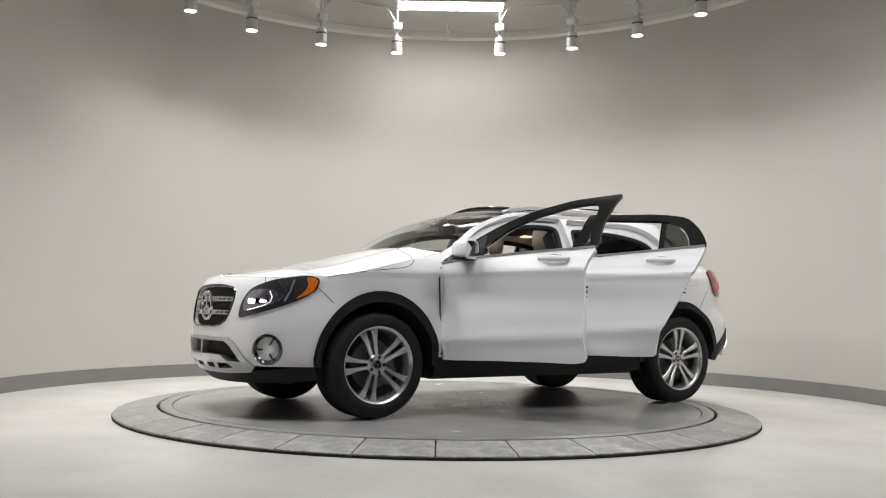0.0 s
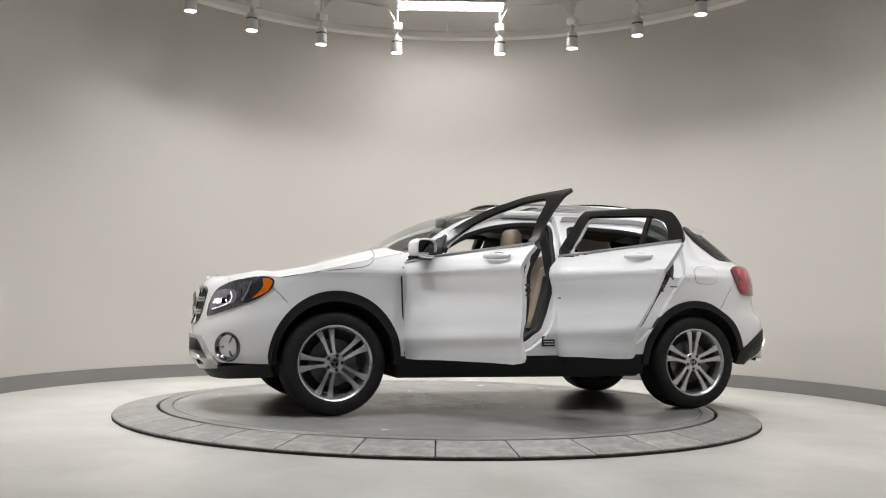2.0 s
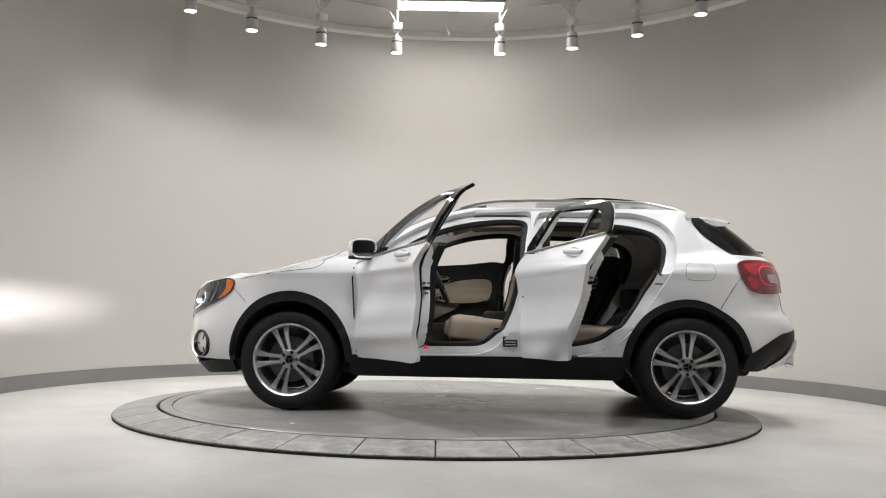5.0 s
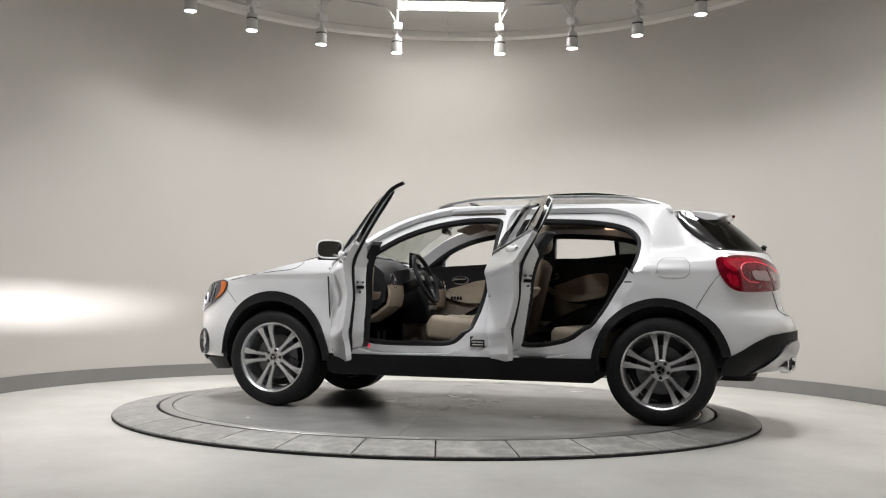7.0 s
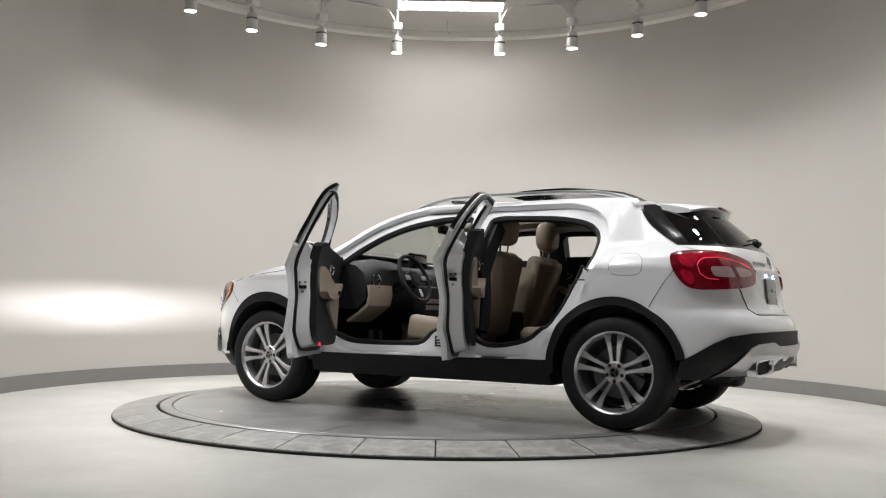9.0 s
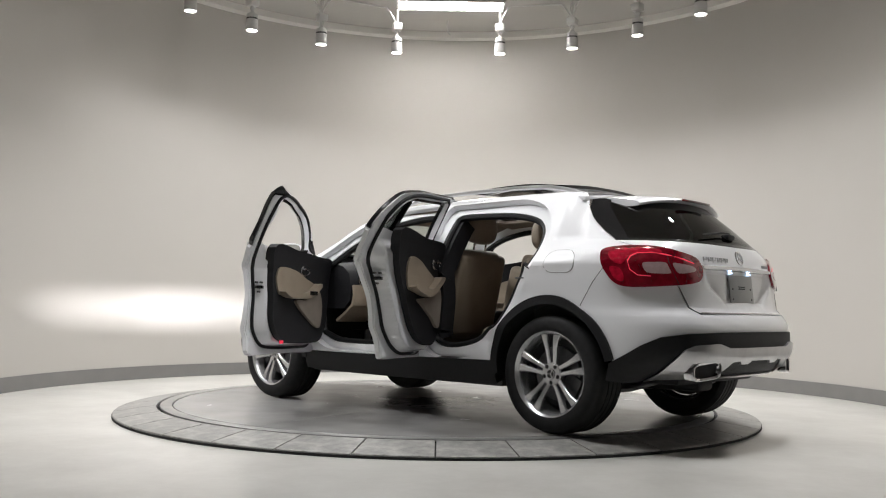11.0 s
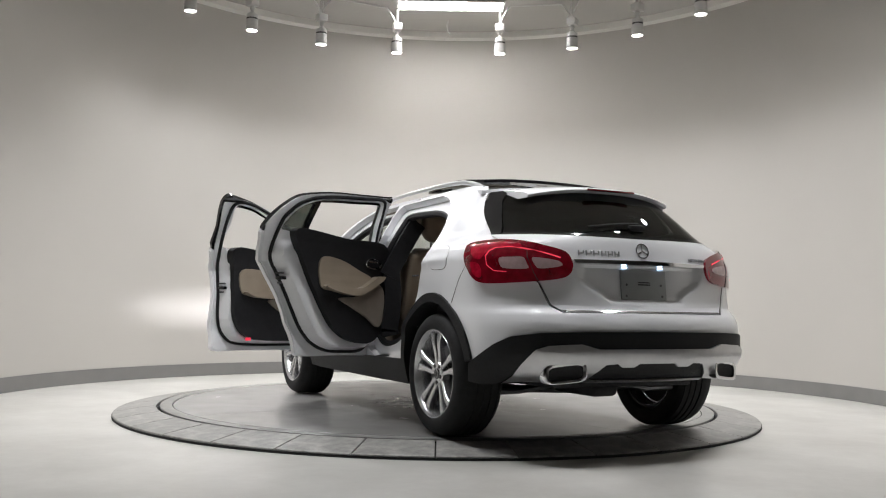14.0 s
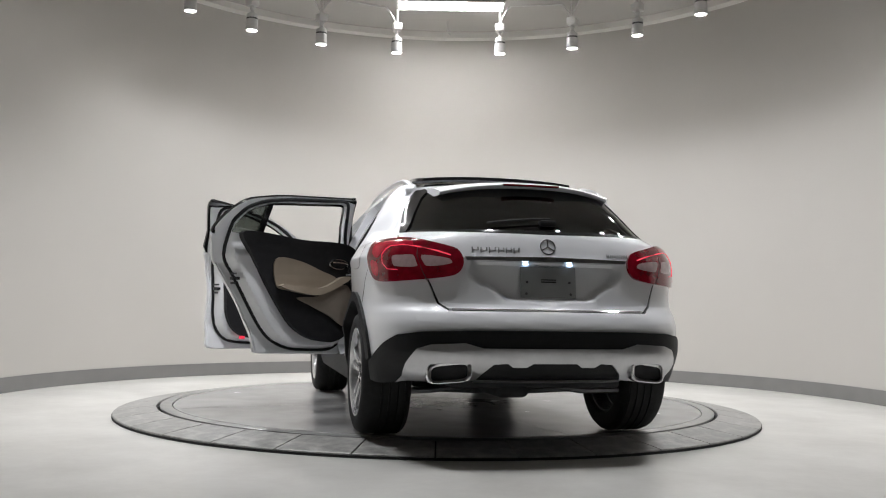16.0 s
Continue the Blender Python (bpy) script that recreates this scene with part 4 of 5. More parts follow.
    bm = bmesh.new()
    q = calm(inside_x, inside_z, 0.173)
    tube(bm, [q + Vector((-0.07 * math.cos(a) , 0, 0.032 * math.sin(a))) for a in [2 * math.pi * i / 24 for i in range(24)]], 0.006, 6, True)
    tube(bm, [q + Vector((0.055, -0.012 * side, 0.005)), q + Vector((0.0, -0.02 * side, 0.012)), q + Vector((-0.055, -0.012 * side, 0.012))], 0.009, 6)
    part("inside_handle", bm, CHROME, door, "chrome inside door handle")
    if which == "front":
        bm = bmesh.new()
        q = calm(0.40, 0.80, 0.231)
        for i in range(4):
            box(bm, q.x - 0.05 + 0.026 * i, q.x - 0.03 + 0.026 * i, q.y - 0.012, q.y + 0.004, q.z - 0.012, q.z + 0.016, 0.003)
        part("window_switch", bm, GLOSS_BLACK, door, "black window switches")
        bm = bmesh.new()
        q = calm(low_x, 0.475, 0.169)
        box(bm, q.x - 0.022, q.x + 0.022, q.y - 0.006, q.y + 0.006, q.z - 0.011, q.z + 0.011, 0.003)
        part("door_warning_lamp", bm, RED_LIT, door, "small glowing red warning lamp")
    # catch and bolts on the rear edge
    q = calm(catch_x + 0.022, catch_z, 0.09)
    bm = bmesh.new()
    box(bm, q.x - 0.03, q.x + 0.02, q.y - 0.022, q.y + 0.022, q.z - 0.01, q.z + 0.01, 0.003)
    part("door_catch", bm, GLOSS_BLACK, door, "black door catch")
    bm = bmesh.new()
    for dy, dz in ((-0.016, 0.03), (0.016, 0.03), (0.0, -0.03)):
        lathe(bm, [(0, 0.0), (0.006, 0.0), (0.006, 0.03)], 10, Matrix.Translation((q.x - 0.032, q.y + dy, q.z + dz)) @ Matrix.Rotation(radians(90), 4, "Y"))
    part("catch_bolt", bm, STEEL, door)
    # outer handle, a bowl with a bar over it
    q = Vector(skin_at(sx(handle_x), handle_z, 0.0, side)) - Vector(hinge)
    bm = bmesh.new()
    lathe(bm, [(0.0, -0.004), (0.045, -0.002), (0.056, 0.003), (0.058, 0.0)], 28, Matrix.Translation((q.x, q.y, q.z)) @ Matrix.Rotation(radians(-90 * side), 4, "X") @ Matrix.Diagonal((1.45, 0.62, 1, 1)))
    part("handle_cup", bm, WHITE, door)
    bm = bmesh.new()
    rows = []
    for i in range(13):
        u = i / 12
        a = math.pi * u
        cx = q.x - 0.105 + 0.21 * u
        cy = q.y + side * (0.006 + 0.028 * math.sin(a) ** 0.6)
        h = 0.012 + 0.009 * math.sin(a)
        zc = q.z + 0.008 - 0.004 * math.cos(a)
        rows.append([(cx, cy + side * 0.010 * math.cos(b), zc + h * math.sin(b)) for b in [2 * math.pi * j / 10 for j in range(11)]])
    grid(bm, rows)
    part("door_handle", bm, WHITE, door, "white bow door handle")
    bm = bmesh.new()
    a, b = lower[0], lower[2 if which == "rear" else 3]
    belt = [lower[i] for i in range(3 if which == "rear" else 4)]
    tube(bm, [Vector(skin_at(sx(x), z + 0.004, -0.004, side)) - Vector(hinge) for x, z in belt], 0.008, 8)
    part("belt_strip", bm, SATIN, door, "satin silver belt strip")
    if which == "rear":
        tri = [(-0.94, 1.154), (-1.125, 1.168), (-1.125, 1.205), (-1.095, 1.262), (-1.035, 1.315), (-0.93, 1.35)]
        panel("quarter_glass", on_x(tri), [], PALE_TINT, door, 0.010, 0.014, "small tinted quarter pane", **lean)
        bar = [(-0.915, 1.142), (-0.95, 1.144), (-0.935, 1.355), (-0.90, 1.362)]
        panel("divider", on_x(bar), [], GLOSS_BLACK, door, 0.006, 0.03, "black divider bar", **lean)
    else:
        tri = [(0.555, 1.05), (0.80, 1.02), (0.74, 1.10), (0.56, 1.20)]
        panel("mirror_sail", on_x(tri), [], BLACK_PLASTIC, door, -0.004, 0.05, "black corner cover", **lean)
        mirror = new("wing_mirror")
        mirror.parent = door
        tagged(mirror, "white wing mirror with black foot")
        mirror.location = Vector((0.655, 0.905 * side, 1.10)) - Vector(hinge)
        bm = bmesh.new()
        rows = []
        for i in range(9):
            u = i / 8
            x = -0.055 + 0.135 * u
            k = (1 - (max(0, u - 0.25) / 0.75) ** 2.2) ** 0.5 if u < 1 else 0.05
            k = max(k, 0.12)
            row = []
            for j in range(29):
                a = 2 * math.pi * j / 28
                c, s_ = math.cos(a), math.sin(a)
                row.append((x, side * 0.092 * k * math.copysign(abs(c) ** 0.6, c), 0.066 * k * math.copysign(abs(s_) ** 0.6, s_)))
            rows.append(row)
        grid(bm, rows)
        bm.faces.new([bm.verts.new(q) for q in rows[-1][:-1]])
        part("mirror_shell", bm, WHITE, mirror, "white mirror shell", 50)
        bm = bmesh.new()
        pts = [(-0.050, side * 0.080 * math.copysign(abs(math.cos(a)) ** 0.6, math.cos(a)), 0.056 * math.copysign(abs(math.sin(a)) ** 0.6, math.sin(a))) for a in [2 * math.pi * j / 28 for j in range(28)]]
        bm.faces.new([bm.verts.new(q) for q in pts])
        part("mirror_glass", bm, MIRROR, mirror, "mirror glass")
        bm = bmesh.new()
        tube(bm, [(-0.056, 1.075 * y, 1.075 * z) for _, y, z in pts], 0.006, 6, True)
        part("mirror_bezel", bm, WHITE, mirror)
        bm = bmesh.new()
        box(bm, -0.03, 0.05, -0.17 * side, -0.06 * side, -0.075, -0.045, 0.01)
        part("mirror_foot", bm, BLACK_PLASTIC, mirror)
        bm = bmesh.new()
        box(bm, -0.05, 0.045, -0.078, 0.078, -0.071, -0.046, 0.012)
        part("mirror_underside", bm, BLACK_PLASTIC, mirror, "black lower mirror edge")


BEAM_HOLE = [(0.53, 0.722), (0.655, 0.722), (0.655, 0.758), (0.53, 0.758)]
HEADLIGHT = [(0.47, 0.636), (0.462, 0.69), (0.476, 0.745), (0.52, 0.812), (0.60, 0.852), (0.69, 0.877), (0.85, 0.897), (0.93, 0.893), (0.975, 0.872), (0.97, 0.82), (0.93, 0.785), (0.87, 0.750), (0.78, 0.715), (0.69, 0.685), (0.57, 0.652)]
TAILLIGHT = [(4.55, 1.045), (4.63, 1.06), (4.78, 1.067), (4.92, 1.058), (5.05, 1.036), (5.14, 1.01), (5.172, 0.965), (5.165, 0.915), (5.13, 0.882), (5.05, 0.865), (4.92, 0.853), (4.76, 0.845), (4.66, 0.852), (4.60, 0.885), (4.555, 0.95), (4.54, 1.01)]


def build_lights(car):
    for k in (-1, 1):
        lamp = panel("headlight", rounded(HEADLIGHT, 3), [BEAM_HOLE], LAMP_DARK, car, -0.008, 0.03, "dark headlight with a lit white guide and amber corner", side=k, step=0.04)
        panel("amber_marker", rounded([(0.845, 0.757), (0.89, 0.772), (0.94, 0.80), (0.962, 0.832), (0.965, 0.868), (0.93, 0.884), (0.88, 0.884), (0.905, 0.845), (0.89, 0.80)], 3), [], AMBER, lamp, -0.0125, -0.004, "amber corner marker", side=k, step=0.04)
        panel("reflector", rounded([(0.495, 0.68), (0.62, 0.70), (0.72, 0.735), (0.71, 0.80), (0.62, 0.815), (0.515, 0.79)], 3), [BEAM_HOLE], LAMP_BOWL, lamp, -0.0095, -0.004, "dim reflector bowl", side=k, step=0.04)
        bm = bmesh.new()
        tube(bm, [skin_at(s, z, -0.011, k) for s, z in ((0.665, 0.80), (0.69, 0.765), (0.685, 0.735), (0.655, 0.715), (0.60, 0.698), (0.53, 0.682))], 0.004, 8)
        part("light_guide", bm, LAMP_LIT, lamp, "lit white light guide")
        bm = bmesh.new()
        for r in range(3):
            tube(bm, [skin_at(s, z, -0.0095, k) for s, z in ((0.70 + 0.035 * r, 0.862 + 0.010 * r), (0.745 + 0.035 * r, 0.82), (0.76 + 0.03 * r, 0.775), (0.735 + 0.03 * r, 0.735))], 0.003, 6)
        part("chrome_fins", bm, DARK_CHROME, lamp, "dark chrome fins beside the reflector")
        # projector: a small emitter behind a slit, which shapes the low beam
        y, z = 0.57 * k, 0.742
        bm = bmesh.new()
        box(bm, 1.925, 1.93, y - 0.06, y + 0.06, z - 0.035, z + 0.035)
        for q in (-1, 1):
            box(bm, 1.93, 2.03, y + q * 0.06 - 0.002, y + q * 0.06 + 0.002, z - 0.035, z + 0.035)
            box(bm, 1.93, 2.03, y - 0.06, y + 0.06, z + q * 0.035 - 0.002, z + q * 0.035 + 0.002)
        box(bm, 2.028, 2.032, y - 0.06, y + 0.06, z + 0.003, z + 0.035)
        box(bm, 2.028, 2.032, y - 0.06, y + 0.06, z - 0.035, z - 0.009)
        part("projector_box", bm, INTERIOR, lamp, "black projector with a slit")
        bm = bmesh.new()
        grid(bm, [[(1.932, y - 0.035, z - 0.006), (1.932, y + 0.035, z - 0.006)], [(1.932, y - 0.035, z + 0.007), (1.932, y + 0.035, z + 0.007)]])
        part("low_beam_emitter", bm, LOW_BEAM, lamp, "glowing low beam emitter")
        bm = bmesh.new()
        tube(bm, [skin_at(s, z, -0.010, k) for s, z in ((0.80, 0.87), (0.80, 0.80), (0.775, 0.74))], 0.006, 8)
        part("bezel", bm, SATIN, lamp)
        rear = panel("taillight", rounded(TAILLIGHT, 3), [], RED, car, -0.016, 0.02, "glossy red taillight with lit guides", side=k, step=0.045)
        panel("reversing_lens", rounded([(4.80, 0.975), (4.86, 0.978), (4.922, 0.976), (4.935, 0.945), (4.94, 0.922), (4.88, 0.919), (4.81, 0.925), (4.795, 0.95)], 3), [], RED_CLEAR, rear, -0.0185, -0.01, "pale reversing lens", side=k, step=0.05)
        panel("indicator_lens", rounded([(4.965, 0.975), (5.03, 0.972), (5.10, 0.96), (5.115, 0.94), (5.07, 0.928), (4.99, 0.922), (4.97, 0.945)], 3), [], RED_CLEAR, rear, -0.0185, -0.01, "pale indicator lens", side=k, step=0.05)
        panel("upper_lens", rounded([(4.60, 1.035), (4.70, 1.048), (4.80, 1.052), (4.90, 1.045), (4.905, 1.025), (4.80, 1.025), (4.72, 1.005), (4.68, 0.97), (4.62, 0.985)], 3), [], RED_BRIGHT, rear, -0.0175, -0.01, "brighter red upper lens", side=k, step=0.05)
        panel("side_lens", rounded([(4.60, 0.955), (4.66, 0.95), (4.68, 0.91), (4.67, 0.875), (4.62, 0.895)], 3), [], RED_BRIGHT, rear, -0.0175, -0.01, side=k, step=0.05)
        bm = bmesh.new()
        tube(bm, [skin_at(s, z, -0.015, k) for s, z in ((4.715, 0.985), (4.735, 1.01), (4.77, 1.025), (4.85, 1.03), (4.93, 1.02), (5.04, 0.998), (5.11, 0.978))], 0.0045, 8)
        tube(bm, [skin_at(s, z, -0.0175, k) for s, z in ((4.715, 0.985), (4.72, 0.94), (4.76, 0.91), (4.83, 0.905))], 0.002, 8)
        part("light_guide", bm, RED_LIT, rear, "lit red light guide")
        bm = bmesh.new()
        tube(bm, [skin_at(s, z, -0.0165, k) for s, z in ((4.925, 1.058), (4.94, 0.98), (4.965, 0.90), (4.985, 0.858))], 0.0025, 6)
        part("lamp_seam", bm, GAP, rear, "dark split line of the lamp")
        # fog lamp: a chrome bowl in the bumper
        c = Vector(skin_at(0.690, 0.440, 0.0, k))
        e1 = (Vector(skin_at(0.71, 0.44, 0, k)) - Vector(skin_at(0.67, 0.44, 0, k))).normalized()
        e2 = Vector((0, 0, 1))
        n = e1.cross(e2)
        if n.x < 0:
            n = -n
        m = Matrix((e1, e2, n)).transposed().to_4x4()
        m.translation = c
        fog = new("fog_lamp")
        fog.parent = car
        tagged(fog, "round chrome fog lamp in the bumper")
        bm = bmesh.new()
        lathe(bm, [(0.098, -0.012), (0.096, 0.012), (0.086, 0.016), (0.074, -0.002), (0.05, -0.025), (0.034, -0.02)], 40, m)
        for j in range(3):
            box(bm, 0.03, 0.078, -0.006, 0.006, -0.02, 0.004, 0.002, m @ Matrix.Rotation(radians(60 + 120 * j), 4, "Z"))
        part("bowl", bm, DARK_CHROME, fog, "chrome bowl")
        bm = bmesh.new()
        lathe(bm, [(0.0, -0.004), (0.024, -0.006), (0.034, -0.012), (0.036, -0.03)], 28, m)
        part("lens", bm, LAMP_BOWL, fog, "dark lens")


def build_front(car):
    # grille
    grille = panel("grille", [(0, 0.85), (0.2, 0.845), (0.34, 0.83), (0.385, 0.81), (0.395, 0.75), (0.375, 0.68), (0.34, 0.615), (0.27, 0.583), (0.19, 0.568), (0, 0.563)], [], MESH_BLACK, car, 0.028, 0.06, "black grille with two silver louvres and a round emblem", both=True)
    for z in (0.755, 0.668):
        wide = 0.365 if z > 0.7 else 0.335
        bm = bmesh.new()
        sheet(bm, [(0.0, z - 0.018), (wide - 0.01, z - 0.016), (wide, z + 0.010), (0, z + 0.016)], [], lambda u, v, w: skin_at(u, v, 0.004 + 0.02 * w), 0.05, True)
        mirrored(bm)
        louvre = part("louvre", bm, SATIN, grille, "silver grille louvre")
        for i in range(3):
            s0 = 0.17 + 0.065 * i
            for k in (-1, 1):
                bm = bmesh.new()
                sheet(bm, [(s0, z - 0.009), (s0 + 0.036, z - 0.009), (s0 + 0.044, z + 0.003), (s0 + 0.012, z + 0.004)], [], lambda u, v, w: skin_at(u, v, -0.001 + 0.004 * w, k), 0.05, True)
                part("slot", bm, GLOSS_BLACK, louvre)
    bm = bmesh.new()
    edge = [(0, 0.845), (0.2, 0.84), (0.33, 0.825), (0.375, 0.805), (0.385, 0.75), (0.365, 0.68), (0.33, 0.62), (0.27, 0.59), (0.19, 0.575), (0, 0.57)]
    loop = [skin_at(s, z, -0.001) for s, z in edge]
    tube(bm, loop + [(x, -y, z) for x, y, z in reversed(loop[:-1])][:-1], 0.007, 8, True)
    part("grille_rim", bm, GLOSS_BLACK, grille)
    bm = bmesh.new()
    m = Matrix.Translation((2.195, 0, 0.708)) @ Matrix.Rotation(radians(90), 4, "Y")
    lathe(bm, [(0.083, 0.0), (0.086, 0.014), (0.098, 0.014), (0.101, 0.0)], 48, m)
    for k in range(3):
        box(bm, 0.0, 0.088, -0.008, 0.008, 0.003, 0.011, 0.002, m @ Matrix.Rotation(radians(180 + 120 * k), 4, "Z"))
    part("emblem", bm, CHROME, grille, "round chrome emblem")
    # lower intake
    intake = panel("lower_intake", [(0, 0.497), (0.36, 0.497), (0.42, 0.465), (0.545, 0.35), (0.5, 0.33), (0, 0.33)], [], MESH_BLACK, car, 0.035, 0.06, "black honeycomb lower intake", both=True)
    frame_out = [(0, 0.512), (0.37, 0.508), (0.44, 0.475), (0.585, 0.335), (0.54, 0.30), (0.30, 0.285), (0, 0.28)]
    panel("bumper_frame", frame_out, [[(0.012, 0.485), (0.34, 0.482), (0.40, 0.455), (0.50, 0.365), (0.36, 0.362), (0.30, 0.395), (0.012, 0.395)], [(0.05, 0.345), (0.17, 0.345), (0.16, 0.315), (0.05, 0.315)], [(0.23, 0.35), (0.35, 0.352), (0.40, 0.322), (0.22, 0.312)]], SATIN, car, -0.014, 0.03, "satin silver lower bumper frame", both=True, step=0.05)
    panel("underlip", [(0, 0.282), (0.3, 0.287), (0.56, 0.305), (sx(FX) - 0.43, 0.34), (sx(FX) - 0.43, 0.25), (0.5, 0.22), (0, 0.21)], [], BLACK_PLASTIC, car, 0.0, 0.03, "black plastic underlip", both=True)
    bm = bmesh.new()
    lathe(bm, [(0.0, 0.006), (0.022, 0.005), (0.026, 0.0)], 24, Matrix.Translation((2.06, 0, 0.917)) @ Matrix.Rotation(radians(20), 4, "Y"))
    part("hood_badge", bm, CHROME, car, "small round badge on the nose")


def build_rear(car):
    half = [(LEN, 0.712), (5.085, 0.712), (5.04, 0.742), (4.995, 0.855), (4.868, 0.945), (4.81, 1.065), (4.71, 1.088), (4.588, 1.114), (4.9, 1.108), (LEN, 1.100)]

    def dish(s, z):
        y = abs(np.interp(s, SL, PL[:, 1]))
        wide = 0.26 + 0.16 * sm(0.75, 0.90, z)
        return 0.03 * (1 - sm(wide - 0.05, wide, y)) * sm(0.745, 0.785, z) * (1 - sm(0.945, 0.955, z))
    gate = panel("tailgate", half, [], WHITE, car, -0.001, 0.03, "white tailgate with a recessed plate panel", both=True, step=0.03, depth_at=dish)
    glass = [(LEN, 1.104), (4.9, 1.112), (4.60, 1.119), (4.50, 1.188), (4.39, 1.263), (4.322, 1.33), (4.36, 1.375), (4.9, 1.385), (LEN, 1.385)]
    panel("rear_window", glass, [], TINTED, gate, 0.002, 0.006, "dark tinted rear window", both=True, step=0.05)
    side_black = [(4.584, 1.119), (4.494, 1.187), (4.384, 1.262), (4.312, 1.327), (4.35, 1.378), (4.745, 1.384), (4.685, 1.32), (4.672, 1.22), (4.68, 1.118)]
    for k in (-1, 1):
        panel("side_fin", side_black, [], GLOSS_BLACK, gate, -0.006, 0.004, "gloss black glass fin", side=k)
    panel("lower_border", [(LEN, 1.103), (4.66, 1.115), (4.66, 1.124), (LEN, 1.118)], [], GLOSS_BLACK, gate, -0.0015, 0.002, both=True)
    panel("chrome_strip", [(LEN, 0.955), (5.19, 0.955), (5.18, 0.972), (LEN, 0.978)], [], CHROME, gate, -0.016, 0.01, "chrome strip over the plate", both=True)
    panel("bumper_strip", [(LEN, 0.704), (5.10, 0.704), (5.10, 0.711), (LEN, 0.711)], [], CHROME, car, -0.004, 0.01, "thin chrome strip on the bumper edge", both=True)
    bm = bmesh.new()
    box(bm, -0.006, 0.006, -0.15, 0.15, -0.08, 0.08, 0.004)
    plate = part("plate", bm, PLATE_GREY, gate, "blank grey licence plate")
    plate.matrix_basis = Matrix.Translation((-2.098, 0, 0.853)) @ Matrix.Rotation(radians(6), 4, "Y")
    bm = bmesh.new()
    box(bm, -0.009, -0.0062, -0.04, 0.04, -0.002, 0.004)
    box(bm, -0.009, -0.0062, -0.04, 0.04, 0.010, 0.015)
    part("bar", bm, GAP, plate, "dark bar on the plate")
    for y, z in ((-0.12, -0.06), (0.12, -0.06), (-0.115, 0.0), (0.115, 0.0)):
        bm = bmesh.new()
        lathe(bm, [(0, 0.003), (0.006, 0.002), (0.007, 0.0)], 12, Matrix.Translation((-0.006, y, z)) @ Matrix.Rotation(radians(-90), 4, "Y"))
        part("screw", bm, STEEL, plate)
    for k in (-1, 1):
        bm = bmesh.new()
        box(bm, -2.098, -2.082, k * 0.12 - 0.014, k * 0.12 + 0.014, 0.94, 0.946, 0.002)
        part("plate_lamp", bm, PLATE_LIT, gate, "glowing bluish plate lamp")
    bm = bmesh.new()
    m = Matrix.Translation((-2.083, 0, 1.035)) @ Matrix.Rotation(radians(-90 + 14), 4, "Y")
    lathe(bm, [(0.036, 0.0), (0.037, 0.008), (0.042, 0.008), (0.044, 0.0)], 40, m)
    for k in range(3):
        box(bm, 0.0, 0.039, -0.0035, 0.0035, 0.002, 0.007, 0.001, m @ Matrix.Rotation(radians(120 * k), 4, "Z"))
    part("emblem", bm, CHROME, gate, "round chrome emblem")
    # badges as plain chrome bars
    for y0, n, w, z in ((0.40, 3, 0.036, 1.012), (0.265, 3, 0.032, 1.012), (-0.33, 6, 0.014, 1.0)):
        for i in range(n):
            bm = bmesh.new()
            y = y0 - i * (w + 0.008)
            q = M(syr(min(abs(y), 0.8)), z)
            h, e = (0.016, 0.006) if n == 3 else (0.009, 0.003)
            for b in ((y - w, y - w + e, z - h, z + h), (y - e, y, z - h, z + h), (y - w + e, y - e, z - e / 2, z + e / 2)):
                box(bm, q[0] - 0.006, q[0] + 0.002, *b, 0.001, None, 1)
            part("badge_bar", bm, SATIN, gate, "plain chrome badge bars")
    # wiper
    bm = bmesh.new()
    tube(bm, [skin_at(syr(abs(y) + 0.001), z, -0.022, 1 if y > 0 else -1) for y, z in ((-0.05, 1.172), (0.08, 1.170), (0.22, 1.158), (0.38, 1.142))], 0.006, 8)
    q = skin_at(syr(0.04), 1.168, -0.012, -1)
    box(bm, q[0] - 0.025, q[0] + 0.03, -0.07, 0.02, 1.148, 1.182, 0.012)
    part("wiper", bm, BLACK_PLASTIC, gate, "black rear wiper")
    # spoiler: a thick curved lip over the window
    bm = bmesh.new()
    rows = []
    for j in range(25):
        v = -1 + 2 * j / 24
        e = abs(v) ** 2.5
        yw = 0.545 * v
        top = [(-1.40, 1.437), (-1.50, 1.435), (-1.62, 1.428), (-1.74, 1.414), (-1.80, 1.402), (-1.815, 1.392), (-1.80, 1.378), (-1.70, 1.375), (-1.58, 1.372), (-1.42, 1.39)]
        rows.append([(x + (0.10 * v * v) * (-x - 1.40) / 0.4, yw * (1 - 0.10 * (-x - 1.4) / 0.4), z - 0.045 * e) for x, z in top])
    grid(bm, [r + [r[0]] for r in rows])
    for r in (rows[0], rows[-1]):
        bm.faces.new([bm.verts.new(q) for q in r])
    spoiler = part("spoiler", bm, WHITE, car, "white roof spoiler over the rear window", 50)
    bm = bmesh.new()
    box(bm, -1.822, -1.80, -0.16, 0.16, 1.383, 1.395, 0.003)
    part("brake_light", bm, material("dark red lens", (0.12, 0.005, 0.008), 0.15, 0, 0.8), spoiler, "dark high brake light")
    # black apron, silver diffuser and exhausts
    def tuck(u, v):
        """The bumper draws in towards its lower edge."""
        return 0.08 * max(0.0, (0.50 - v) / 0.18) ** 1.5 * sm(4.58, 4.80, u)
